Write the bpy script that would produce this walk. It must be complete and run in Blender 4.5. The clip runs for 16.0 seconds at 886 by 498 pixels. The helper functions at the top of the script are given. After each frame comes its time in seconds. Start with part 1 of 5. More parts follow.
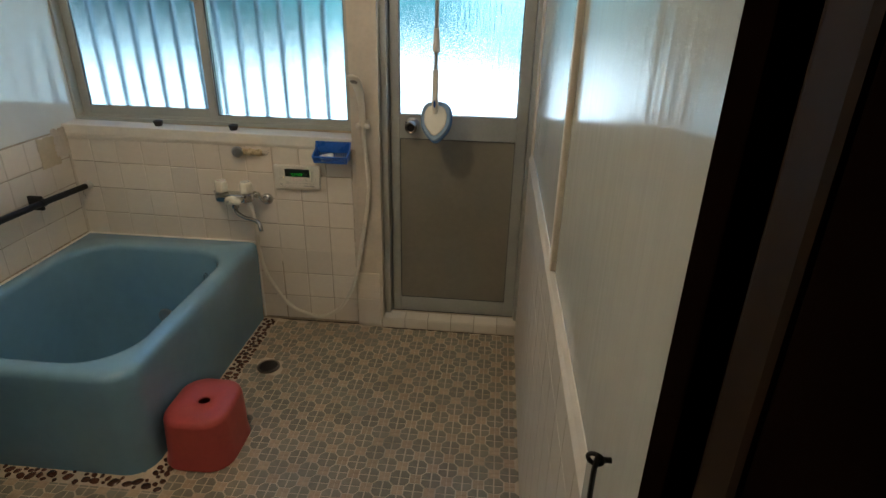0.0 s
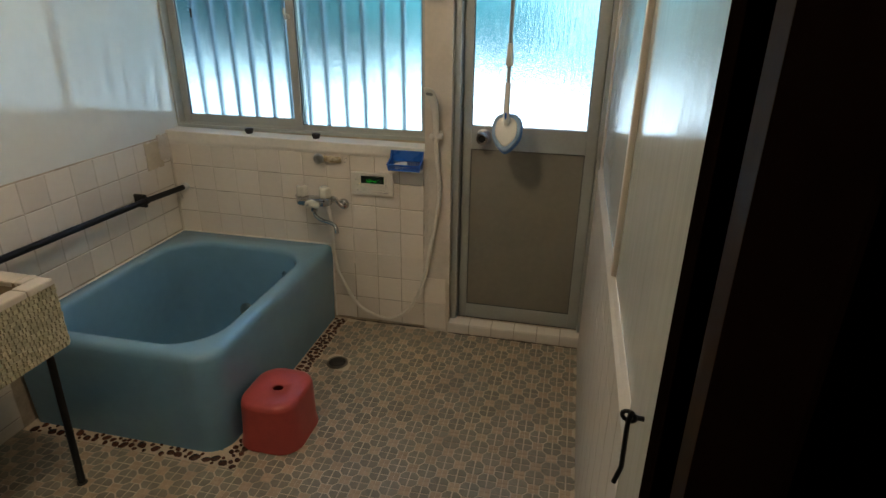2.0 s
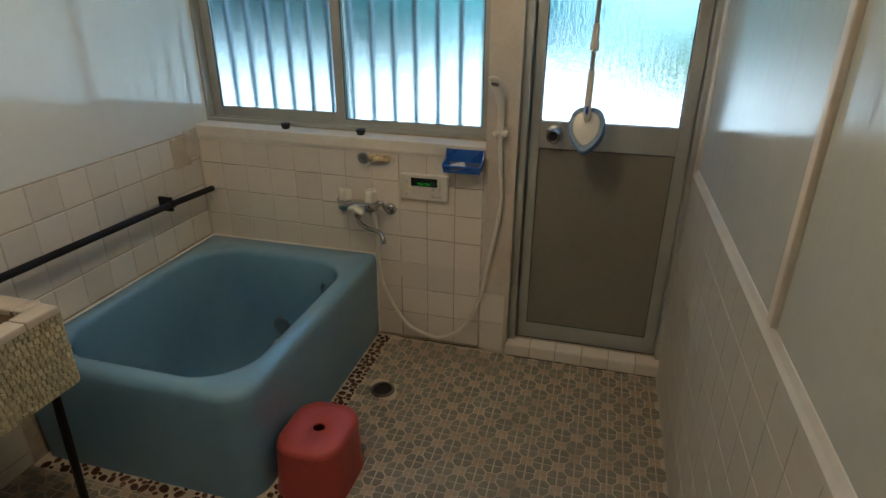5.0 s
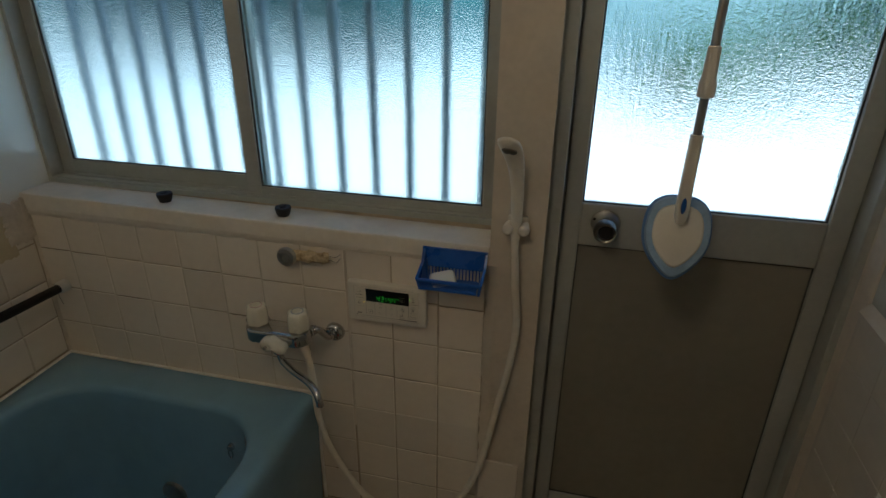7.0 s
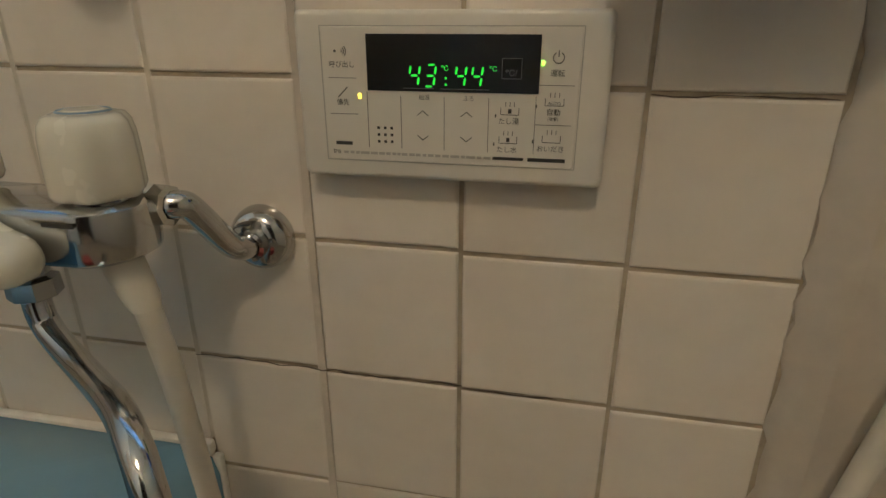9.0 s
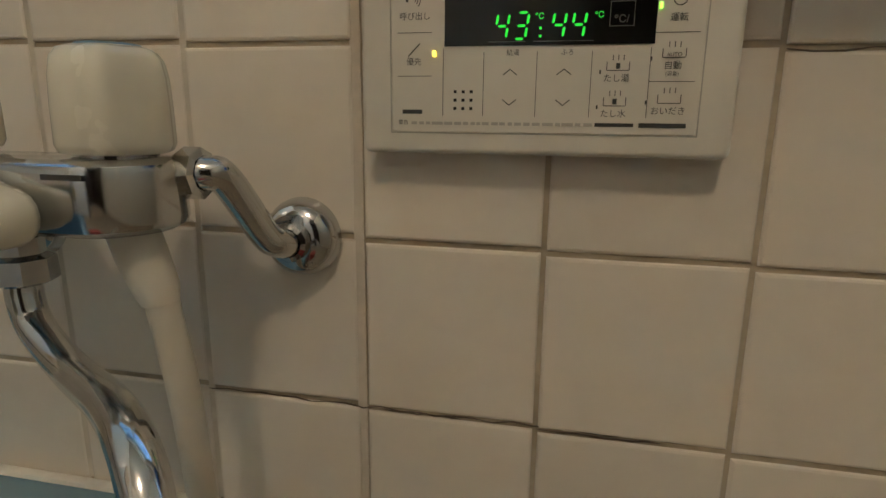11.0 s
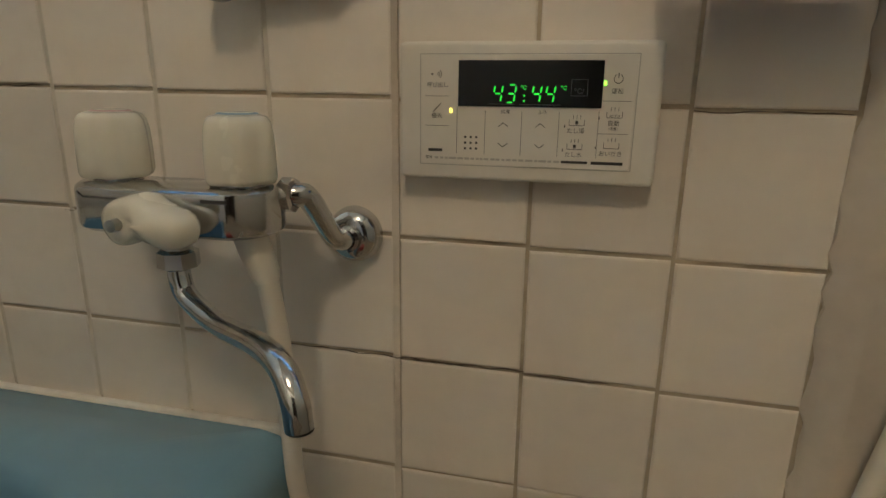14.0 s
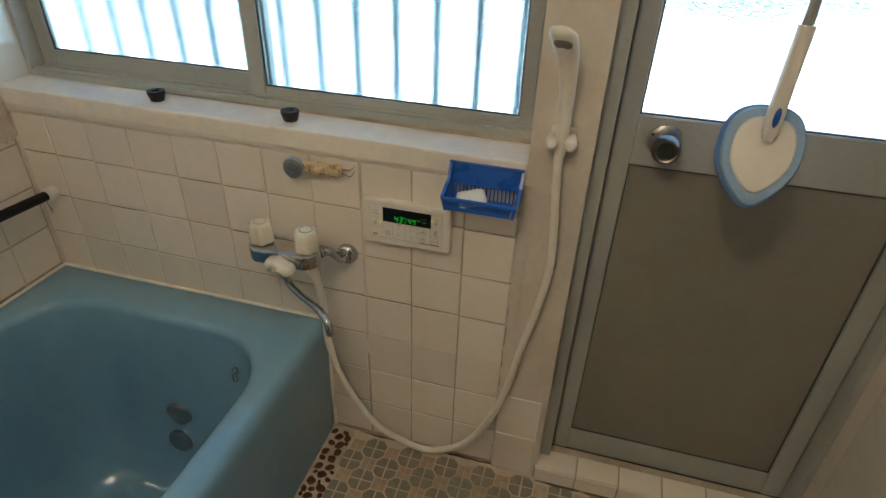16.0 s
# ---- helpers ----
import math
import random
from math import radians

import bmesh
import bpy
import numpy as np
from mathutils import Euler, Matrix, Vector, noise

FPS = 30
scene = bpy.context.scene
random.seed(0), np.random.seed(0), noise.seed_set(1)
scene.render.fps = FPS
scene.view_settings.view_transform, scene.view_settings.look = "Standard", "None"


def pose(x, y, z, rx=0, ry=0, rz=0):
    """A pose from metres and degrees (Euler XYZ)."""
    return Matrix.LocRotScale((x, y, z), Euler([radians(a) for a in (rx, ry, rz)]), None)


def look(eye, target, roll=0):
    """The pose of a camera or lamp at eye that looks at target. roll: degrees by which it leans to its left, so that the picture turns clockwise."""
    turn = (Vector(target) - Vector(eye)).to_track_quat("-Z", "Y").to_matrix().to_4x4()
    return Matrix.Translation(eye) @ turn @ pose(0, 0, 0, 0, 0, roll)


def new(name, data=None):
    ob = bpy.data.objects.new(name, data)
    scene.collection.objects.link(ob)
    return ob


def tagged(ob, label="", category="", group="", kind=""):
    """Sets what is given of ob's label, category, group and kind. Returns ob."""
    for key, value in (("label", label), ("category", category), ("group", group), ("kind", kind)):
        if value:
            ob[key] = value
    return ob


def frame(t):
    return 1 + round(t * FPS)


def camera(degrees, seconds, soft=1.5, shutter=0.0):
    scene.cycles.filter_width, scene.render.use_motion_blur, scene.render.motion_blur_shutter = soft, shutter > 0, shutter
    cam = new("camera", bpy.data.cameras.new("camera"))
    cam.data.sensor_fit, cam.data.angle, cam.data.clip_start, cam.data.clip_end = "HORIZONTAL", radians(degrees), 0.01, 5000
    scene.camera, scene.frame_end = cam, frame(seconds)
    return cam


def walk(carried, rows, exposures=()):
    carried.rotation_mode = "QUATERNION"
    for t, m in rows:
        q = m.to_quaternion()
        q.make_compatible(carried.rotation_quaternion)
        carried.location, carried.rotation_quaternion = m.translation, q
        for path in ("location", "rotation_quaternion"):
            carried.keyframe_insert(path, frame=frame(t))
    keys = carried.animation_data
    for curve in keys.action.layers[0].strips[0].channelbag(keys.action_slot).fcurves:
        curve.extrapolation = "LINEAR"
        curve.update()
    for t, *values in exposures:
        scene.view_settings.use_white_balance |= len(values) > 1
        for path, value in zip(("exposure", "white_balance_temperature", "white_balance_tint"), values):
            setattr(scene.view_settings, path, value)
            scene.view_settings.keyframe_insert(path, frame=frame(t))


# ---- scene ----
cam = camera(74.9, 16.0)
PATH = [
    (0, (0.018, 0.098, 1.431), (-0.137, 1.914, 0.608), 1.3),
    (0.5, (0.028, 0.07, 1.426), (-0.199, 1.886, 0.619), 1.1),
    (1, (0.035, 0.037, 1.422), (-0.248, 1.852, 0.632), 1.0),
    (1.5, (0.042, 0.019, 1.417), (-0.301, 1.829, 0.64), 0.8),
    (2, (0.038, 0.025, 1.423), (-0.355, 1.827, 0.648), 0.7),
    (2.5, (0.036, 0.031, 1.421), (-0.397, 1.827, 0.655), 0.5),
    (3, (0.037, 0.034, 1.411), (-0.437, 1.824, 0.655), 0.4),
    (3.5, (0.032, 0.041, 1.405), (-0.463, 1.826, 0.65), 0.5),
    (6, (-0.277, 0.76, 1.366), (-0.731, 2.522, 0.536), 0.4),
    (6.5, (-0.298, 1.046, 1.381), (-0.74, 2.816, 0.561), 0.6),
    (7, (-0.391, 1.23, 1.385), (-0.81, 2.998, 0.549), 0.6),
    (7.5, (-0.494, 1.396, 1.29), (-0.881, 3.163, 0.436), 0.7),
    (8, (-0.584, 1.627, 1.085), (-0.946, 3.394, 0.221), 0.7),
    (8.5, (-0.648, 1.841, 0.878), (-1.026, 3.612, 0.028), 0.1),
    (9, (-0.719, 1.988, 0.744), (-1.092, 3.81, 0.008), -0.0),
    (11.5, (-0.773, 2.029, 0.667), (-1.185, 3.941, 0.251), 0.5),
    (12, (-0.772, 2.027, 0.668), (-1.189, 3.945, 0.281), 0.4),
    (12.5, (-0.779, 2.029, 0.666), (-1.197, 3.95, 0.298), 0.5),
    (13, (-0.772, 2.031, 0.669), (-1.197, 3.952, 0.31), 0.5),
    (13.5, (-0.763, 1.998, 0.679), (-1.192, 3.913, 0.294), 0.6),
    (14, (-0.746, 1.9, 0.714), (-1.186, 3.779, 0.188), 0.7),
    (14.5, (-0.719, 1.793, 0.799), (-1.134, 3.625, 0.113), 0.9),
    (15, (-0.671, 1.623, 0.977), (-1.032, 3.402, 0.138), 1.3),
    (15.5, (-0.543, 1.442, 1.186), (-0.91, 3.157, 0.224), 1.9),
    (16, (-0.453, 1.353, 1.303), (-0.874, 2.992, 0.237), 2.1),
]
walk(cam, [(t, look(eye, target, roll)) for t, eye, target, roll in PATH],
     [(0.0, 1.75, 6500, 10), (3.5, 1.75, 6500, 10), (6.0, 1.25, 6500, 10), (7.0, 0.6, 6500, 10), (7.5, 0.25, 6500, 10), (8.0, 0.6, 6500, 10), (8.5, 1.85, 6500, 10), (9.0, 2.0, 6500, 10), (12.5, 1.95, 6500, 10), (14.5, 1.95, 6500, 10), (16.0, 2.1, 6500, 10)])

# ---- world, sun, lamp ----
world = bpy.data.worlds.new("sky")
scene.world = world
world.use_nodes = True
wn = world.node_tree
sky = wn.nodes.new("ShaderNodeTexSky")
sky.sky_type, sky.sun_disc = "NISHITA", False
sky.sun_elevation, sky.sun_rotation = radians(58), radians(100)
wn.links.new(sky.outputs[0], wn.nodes["Background"].inputs[0])
wn.nodes["Background"].inputs[1].default_value = 0.15
sun = bpy.data.lights.new("sun", "SUN")
sun.energy, sun.angle, sun.color = 5.0, radians(0.5), (1.0, 0.95, 0.87)
new("sun", sun).matrix_world = look((4.2, -0.7, 7.0), (0, 0, 0))
BULB = 17.0


# ---- materials ----
def material(name, color, rough=0.5, metal=0.0, vary=0.15, scale=6.0, fine=60.0, bump=0.1, tint=None, spec=0.5,
             coat=0.0, island=0.0, obj=0.0, rough_vary=0.1, stain=None, stain_amount=0.0, stain_scale=3.0, streak=0.0):
    """Paint or solid with drift at two scales, fine relief and soiling."""
    m = bpy.data.materials.new(name)
    m.use_nodes = True
    n, link = m.node_tree.nodes, m.node_tree.links.new
    b = n["Principled BSDF"]
    tc = n.new("ShaderNodeTexCoord")
    def noise_at(s, detail=4.0):
        t = n.new("ShaderNodeTexNoise")
        t.inputs["Scale"].default_value, t.inputs["Detail"].default_value = s, detail
        link(tc.outputs["Object"], t.inputs["Vector"])
        return t
    big, small = noise_at(scale), noise_at(fine, 3.0)
    mix = n.new("ShaderNodeMix")
    mix.data_type = "RGBA"
    dark = tint or tuple(c * (1 - vary) for c in color)
    light = tuple(min(1, c * (1 + vary * 0.5)) for c in color)
    mix.inputs[6].default_value, mix.inputs[7].default_value = (*dark, 1), (*light, 1)
    add = n.new("ShaderNodeMath")
    add.operation = "MULTIPLY_ADD"
    add.inputs[1].default_value, add.inputs[2].default_value = 0.35, 0.0
    link(small.outputs["Fac"], add.inputs[0])
    add2 = n.new("ShaderNodeMath")
    add2.operation = "MULTIPLY_ADD"
    add2.inputs[1].default_value = 0.75
    link(big.outputs["Fac"], add2.inputs[0])
    link(add.outputs[0], add2.inputs[2])
    ramp = n.new("ShaderNodeMapRange")
    ramp.inputs[1].default_value, ramp.inputs[2].default_value = 0.35, 0.75
    link(add2.outputs[0], ramp.inputs[0])
    link(ramp.outputs[0], mix.inputs[0])
    out = mix.outputs[2]
    if obj or island:
        rnd = n.new("ShaderNodeObjectInfo" if obj else "ShaderNodeNewGeometry")
        hsv = n.new("ShaderNodeHueSaturation")
        mr = n.new("ShaderNodeMapRange")
        amount = obj or island
        mr.inputs[3].default_value, mr.inputs[4].default_value = 1 - amount, 1 + amount
        link(rnd.outputs["Random" if obj else "Random Per Island"], mr.inputs[0])
        link(mr.outputs[0], hsv.inputs["Value"])
        link(out, hsv.inputs["Color"])
        out = hsv.outputs[0]
    if stain:
        st = noise_at(stain_scale, 8.0)
        sr = n.new("ShaderNodeMapRange")
        sr.inputs[1].default_value, sr.inputs[2].default_value = 0.52, 0.72
        sr.inputs[4].default_value = stain_amount
        link(st.outputs["Fac"], sr.inputs[0])
        sm = n.new("ShaderNodeMix")
        sm.data_type = "RGBA"
        sm.inputs[7].default_value = (*stain, 1)
        link(sr.outputs[0], sm.inputs[0])
        link(out, sm.inputs[6])
        out = sm.outputs[2]
    link(out, b.inputs["Base Color"])
    rr = n.new("ShaderNodeMapRange")
    rr.inputs[3].default_value, rr.inputs[4].default_value = max(0.02, rough - rough_vary * rough), min(1, rough + rough_vary)
    link(big.outputs["Fac"], rr.inputs[0])
    link(rr.outputs[0], b.inputs["Roughness"])
    b.inputs["Metallic"].default_value = metal
    b.inputs["Specular IOR Level"].default_value = spec
    b.inputs["Coat Weight"].default_value = coat
    b.inputs["Coat Roughness"].default_value = 0.08
    if bump:
        bp = n.new("ShaderNodeBump")
        bp.inputs["Strength"].default_value, bp.inputs["Distance"].default_value = bump, 0.002
        link(add2.outputs[0], bp.inputs["Height"])
        link(bp.outputs[0], b.inputs["Normal"])
        if streak:
            # brush marks and runs, long in the upright direction
            ms = n.new("ShaderNodeMapping")
            ms.inputs["Scale"].default_value = (1.0, 1.0, 0.05)
            sn = n.new("ShaderNodeTexNoise")
            sn.inputs["Scale"].default_value, sn.inputs["Detail"].default_value = 38.0, 5.0
            sb = n.new("ShaderNodeBump")
            sb.inputs["Strength"].default_value, sb.inputs["Distance"].default_value = streak, 0.004
            link(tc.outputs["Object"], ms.inputs["Vector"])
            link(ms.outputs[0], sn.inputs["Vector"])
            link(sn.outputs["Fac"], sb.inputs["Height"])
            link(bp.outputs[0], sb.inputs["Normal"])
            link(sb.outputs[0], b.inputs["Normal"])
    return m


def glow(name, color, strength):
    m = bpy.data.materials.new(name)
    m.use_nodes = True
    b = m.node_tree.nodes["Principled BSDF"]
    b.inputs["Base Color"].default_value = (*color, 1)
    b.inputs["Emission Color"].default_value = (*color, 1)
    b.inputs["Emission Strength"].default_value = strength
    return m


def frosted(name, rough, scale, strength, tint=(1, 1, 1), runs=0.0):
    """Pressed obscure glass with a watery relief."""
    m = bpy.data.materials.new(name)
    m.use_nodes = True
    n, link = m.node_tree.nodes, m.node_tree.links.new
    b = n["Principled BSDF"]
    b.inputs["Base Color"].default_value = (*tint, 1)
    b.inputs["Transmission Weight"].default_value = 1.0
    b.inputs["Roughness"].default_value = rough
    b.inputs["IOR"].default_value = 1.45
    tc = n.new("ShaderNodeTexCoord")
    mp = n.new("ShaderNodeMapping")
    mp.inputs["Scale"].default_value = (1.0, 1.0, 1.7)
    t = n.new("ShaderNodeTexNoise")
    t.inputs["Scale"].default_value, t.inputs["Detail"].default_value = scale, 2.5
    t.inputs["Distortion"].default_value = 0.6
    bp = n.new("ShaderNodeBump")
    bp.inputs["Strength"].default_value, bp.inputs["Distance"].default_value = strength, 0.004
    link(tc.outputs["Object"], mp.inputs["Vector"])
    link(mp.outputs[0], t.inputs["Vector"])
    link(t.outputs["Fac"], bp.inputs["Height"])
    link(bp.outputs[0], b.inputs["Normal"])
    if runs:
        # water that has run down: long upright streaks over the relief
        mw = n.new("ShaderNodeMapping")
        mw.inputs["Scale"].default_value = (1.0, 1.0, 0.10)
        w = n.new("ShaderNodeTexNoise")
        w.inputs["Scale"].default_value, w.inputs["Detail"].default_value = 120.0, 3.0
        wr = n.new("ShaderNodeMapRange")
        wr.inputs[1].default_value, wr.inputs[2].default_value = 0.52, 0.66
        b2 = n.new("ShaderNodeBump")
        b2.inputs["Strength"].default_value, b2.inputs["Distance"].default_value = runs, 0.006
        link(tc.outputs["Object"], mw.inputs["Vector"])
        link(mw.outputs[0], w.inputs["Vector"])
        link(w.outputs["Fac"], wr.inputs[0])
        link(wr.outputs[0], b2.inputs["Height"])
        link(bp.outputs[0], b2.inputs["Normal"])
        link(b2.outputs[0], b.inputs["Normal"])
    return m


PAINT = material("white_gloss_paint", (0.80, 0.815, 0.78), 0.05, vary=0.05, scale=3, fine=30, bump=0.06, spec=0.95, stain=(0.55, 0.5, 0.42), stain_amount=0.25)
# white gloss as well, its colour darkened to give the right side's dimness
GLOSSP = material("streaked_dimmed_gloss_paint", (0.49, 0.505, 0.46), 0.10, vary=0.07, scale=3, fine=30, bump=0.12, spec=0.33, streak=0.22, stain=(0.55, 0.5, 0.42), stain_amount=0.25)
PLASTER = material("painted_plaster", (0.72, 0.71, 0.67), 0.2, vary=0.08, scale=4, fine=40, bump=0.3, stain=(0.5, 0.44, 0.36), stain_amount=0.3)
CREAM = material("cream_paint", (0.62, 0.55, 0.46), 0.4, vary=0.14, scale=8, fine=60, bump=0.3, stain=(0.35, 0.28, 0.2), stain_amount=0.3)
CEIL = material("ceiling_board", (0.7, 0.69, 0.65), 0.6, vary=0.1, scale=3)
TILE = material("glazed_wall_tile", (0.765, 0.695, 0.60), 0.13, vary=0.07, scale=9, fine=50, bump=0.12, obj=0.06, stain=(0.5, 0.4, 0.28), stain_amount=0.16, stain_scale=14)
PTILE = material("overpainted_tile", (0.57, 0.53, 0.455), 0.3, vary=0.1, scale=9, fine=50, bump=0.25, obj=0.015, stain=(0.40, 0.35, 0.27), stain_amount=0.35, stain_scale=5)
GROUT = material("grimy_grout", (0.48, 0.40, 0.295), 0.85, vary=0.3, scale=14, fine=120, bump=0.5, stain=(0.22, 0.17, 0.12), stain_amount=0.5, stain_scale=9)
DIRT = material("black_joint_dirt", (0.13, 0.10, 0.075), 0.9, vary=0.4, scale=30, bump=0.5)
PGROUT = material("painted_grout", (0.54, 0.50, 0.435), 0.4, vary=0.15)
JOINT = material("pale_joint", (0.63, 0.56, 0.455), 0.75, vary=0.25, scale=14, fine=90, bump=0.4, stain=(0.35, 0.28, 0.2), stain_amount=0.5, stain_scale=12)
MORTAR = material("patched_mortar", (0.68, 0.60, 0.50), 0.8, vary=0.2, scale=10, fine=90, bump=0.6, stain=(0.25, 0.18, 0.12), stain_amount=0.4)
SILLP = material("sill_paint", (0.77, 0.71, 0.62), 0.45, vary=0.12, scale=8, fine=60, bump=0.3, stain=(0.3, 0.25, 0.2), stain_amount=0.3, stain_scale=8)
ALU = material("grey_aluminium", (0.44, 0.45, 0.415), 0.42, metal=0.25, vary=0.12, scale=5, fine=80, bump=0.05, stain=(0.2, 0.18, 0.15), stain_amount=0.3)
# bottom rails: slightly darker and less metallic than ALU
ALUL = material("bottom_rail_aluminium", (0.40, 0.42, 0.385), 0.42, metal=0.2, vary=0.12, scale=6, fine=80, bump=0.08, stain=(0.3, 0.26, 0.2), stain_amount=0.3)
PANEL = material("brown_grey_panel", (0.235, 0.218, 0.175), 0.5, metal=0.0, vary=0.14, scale=3, fine=40, bump=0.08)
RUBBER = material("black_rubber", (0.015, 0.015, 0.015), 0.55, vary=0.2)
GASKET = material("dark_gasket_rubber", (0.06, 0.065, 0.06), 0.6, vary=0.2)
BLACK = material("black_painted_steel", (0.010, 0.0095, 0.009), 0.5, spec=0.25, vary=0.3, scale=20, bump=0.2)
BARS = material("galvanised_bar", (0.21, 0.27, 0.33), 0.5, metal=0.1, vary=0.15)
TUB = material("blue_enamel", (0.186, 0.362, 0.495), 0.13, vary=0.1, scale=3, fine=25, bump=0.08, stain=(0.155, 0.305, 0.42), stain_amount=0.4, coat=0.5)
CAULK = material("white_caulk", (0.80, 0.77, 0.70), 0.6, vary=0.2, scale=20, stain=(0.3, 0.25, 0.2), stain_amount=0.4)
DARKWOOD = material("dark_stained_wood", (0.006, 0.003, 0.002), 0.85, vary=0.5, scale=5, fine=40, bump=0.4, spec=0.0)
# jamb wood coloured browner, so the stop reads as a faintly lit strip
BROWNW = material("gleam_brown_wood", (0.020, 0.0105, 0.0055), 0.55, vary=0.5, scale=6, fine=40, bump=0.4, spec=0.1)
FLOORG = material("floor_grout", (0.62, 0.52, 0.39), 0.7, vary=0.25, scale=9, fine=80, bump=0.3, stain=(0.16, 0.12, 0.09), stain_amount=0.6, stain_scale=5)
FTILE = material("grey_green_floor_tile", (0.240, 0.220, 0.170), 0.35, vary=0.25, scale=30, fine=90, bump=0.2, obj=0.12, stain=(0.22, 0.17, 0.12), stain_amount=0.5, stain_scale=4)
FTAN = material("tan_floor_tile", (0.45, 0.33, 0.225), 0.4, vary=0.2, scale=40, fine=90, bump=0.2, obj=0.12)
PEBBLE = material("glazed_brown_pebble", (0.075, 0.028, 0.014), 0.22, vary=0.4, scale=30, bump=0.1, obj=0.4)
PMORTAR = material("pebble_bed", (0.56, 0.46, 0.35), 0.8, vary=0.25, scale=20, fine=90, bump=0.5, stain=(0.2, 0.14, 0.09), stain_amount=0.5, stain_scale=10)
GLASS = frosted("obscure_glass", 0.035, 190.0, 0.22, (0.55, 0.85, 0.99))
WETGLASS = frosted("streaked_obscure_glass", 0.05, 190.0, 0.2, (0.63, 0.86, 0.99), 0.16)
GROUND = material("pale_concrete", (0.76, 0.77, 0.775), 0.9, vary=0.2, scale=0.6, fine=6, bump=0.2)
# leaf green turned teal: the blue sky light is in the colour
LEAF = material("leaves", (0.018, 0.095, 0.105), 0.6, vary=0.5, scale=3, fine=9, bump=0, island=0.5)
# hill colours carry the blue skylight and the distance haze
HILLM = material("haze_tinted_hillside", (0.055, 0.235, 0.25), 0.9, vary=0.4, scale=0.25, fine=1.5, bump=0)
HILLP = material("haze_paled_slope", (0.21, 0.34, 0.355), 0.9, vary=0.35, scale=0.3, fine=1.2, bump=0)
LEAFG = material("light_green_leaves", (0.12, 0.26, 0.09), 0.6, vary=0.5, scale=3, fine=9, bump=0, island=0.5)
BARK = material("bark", (0.12, 0.09, 0.07), 0.9, vary=0.4, scale=12, bump=0.6)
HALL = material("dark_boarding", (0.05, 0.035, 0.025), 0.6, vary=0.4, scale=4, bump=0.3)
CHROME = material("chrome", (0.55, 0.555, 0.555), 0.035, metal=1.0, vary=0.06, scale=20, bump=0.02, rough_vary=0.15)


# ---- builders ----
def link_mesh(name, bm, mat, smooth=False):
    me = bpy.data.meshes.new(name)
    bmesh.ops.recalc_face_normals(bm, faces=bm.faces[:])
    bm.to_mesh(me)
    bm.free()
    for m in mat if isinstance(mat, (list, tuple)) else [mat]:
        me.materials.append(m)
    if smooth:
        me.polygons.foreach_set("use_smooth", [True] * len(me.polygons))
        me.set_sharp_from_angle(angle=radians(smooth if smooth is not True else 40))
    return me


def part(name, bm, mat, parent, label="", smooth=False):
    ob = new(name, link_mesh(name, bm, mat, smooth))
    ob.parent = parent
    return tagged(ob, label)


def solo(name, bm, mat, label="", category="", kind="", group="", smooth=False):
    return tagged(new(name, link_mesh(name, bm, mat, smooth)), label, category, group, kind)


def thing(name, at, label, category, group="", kind=""):
    ob = new(name)
    ob.location = at
    ob.empty_display_size = 0.05
    bpy.context.view_layer.update()
    return tagged(ob, label, category, group, kind)


def box(x0, x1, y0, y1, z0, z1, bevel=0.0, seg=2, bm=None, off=(0, 0, 0)):
    b = bmesh.new()
    bmesh.ops.create_cube(b, size=1)
    bmesh.ops.scale(b, vec=(x1 - x0, y1 - y0, z1 - z0), verts=b.verts)
    bmesh.ops.translate(b, vec=((x0 + x1) / 2 - off[0], (y0 + y1) / 2 - off[1], (z0 + z1) / 2 - off[2]), verts=b.verts)
    if bevel:
        bmesh.ops.bevel(b, geom=b.edges[:], offset=bevel, segments=seg, profile=0.6, affect="EDGES")
    return merge(bm, b)


def merge(bm, b):
    if bm is None:
        return b
    me = bpy.data.meshes.new("joined")
    b.to_mesh(me)
    b.free()
    bm.from_mesh(me)
    bpy.data.meshes.remove(me)
    return bm


def skin(loops, bm=None, cap0=True, cap1=True, closed=True):
    """Loft through loops of equally many points."""
    b = bmesh.new()
    rows = [[b.verts.new(p) for p in loop] for loop in loops]
    n = len(rows[0])
    for r0, r1 in zip(rows, rows[1:]):
        for i in range(n if closed else n - 1):
            j = (i + 1) % n
            b.faces.new((r0[i], r0[j], r1[j], r1[i]))
    if cap0:
        b.faces.new(rows[0][::-1])
    if cap1:
        b.faces.new(rows[-1])
    return merge(bm, b)


def lathe(profile, at=(0, 0, 0), axis="Z", n=24, bm=None, cap=True):
    """Turn (radius, height) pairs about an axis through at."""
    loops = []
    for r, h in profile:
        ring = []
        for i in range(n):
            a = 2 * math.pi * i / n
            u, v = r * math.cos(a), r * math.sin(a)
            p = {"Z": (u, v, h), "Y": (u, h, v), "X": (h, u, v)}[axis]
            ring.append(Vector(p) + Vector(at))
        loops.append(ring)
    return skin(loops, bm, cap, cap)


def smooth_path(points, steps=8):
    """Catmull-Rom through control points."""
    pts = [Vector(p) for p in points]
    pts = [2 * pts[0] - pts[1]] + pts + [2 * pts[-1] - pts[-2]]
    out = []
    for i in range(1, len(pts) - 2):
        p0, p1, p2, p3 = pts[i - 1:i + 3]
        for k in range(steps):
            t = k / steps
            out.append(0.5 * (2 * p1 + (p2 - p0) * t + (2 * p0 - 5 * p1 + 4 * p2 - p3) * t * t + (3 * p1 - p0 - 3 * p2 + p3) * t ** 3))
    out.append(pts[-2])
    return out


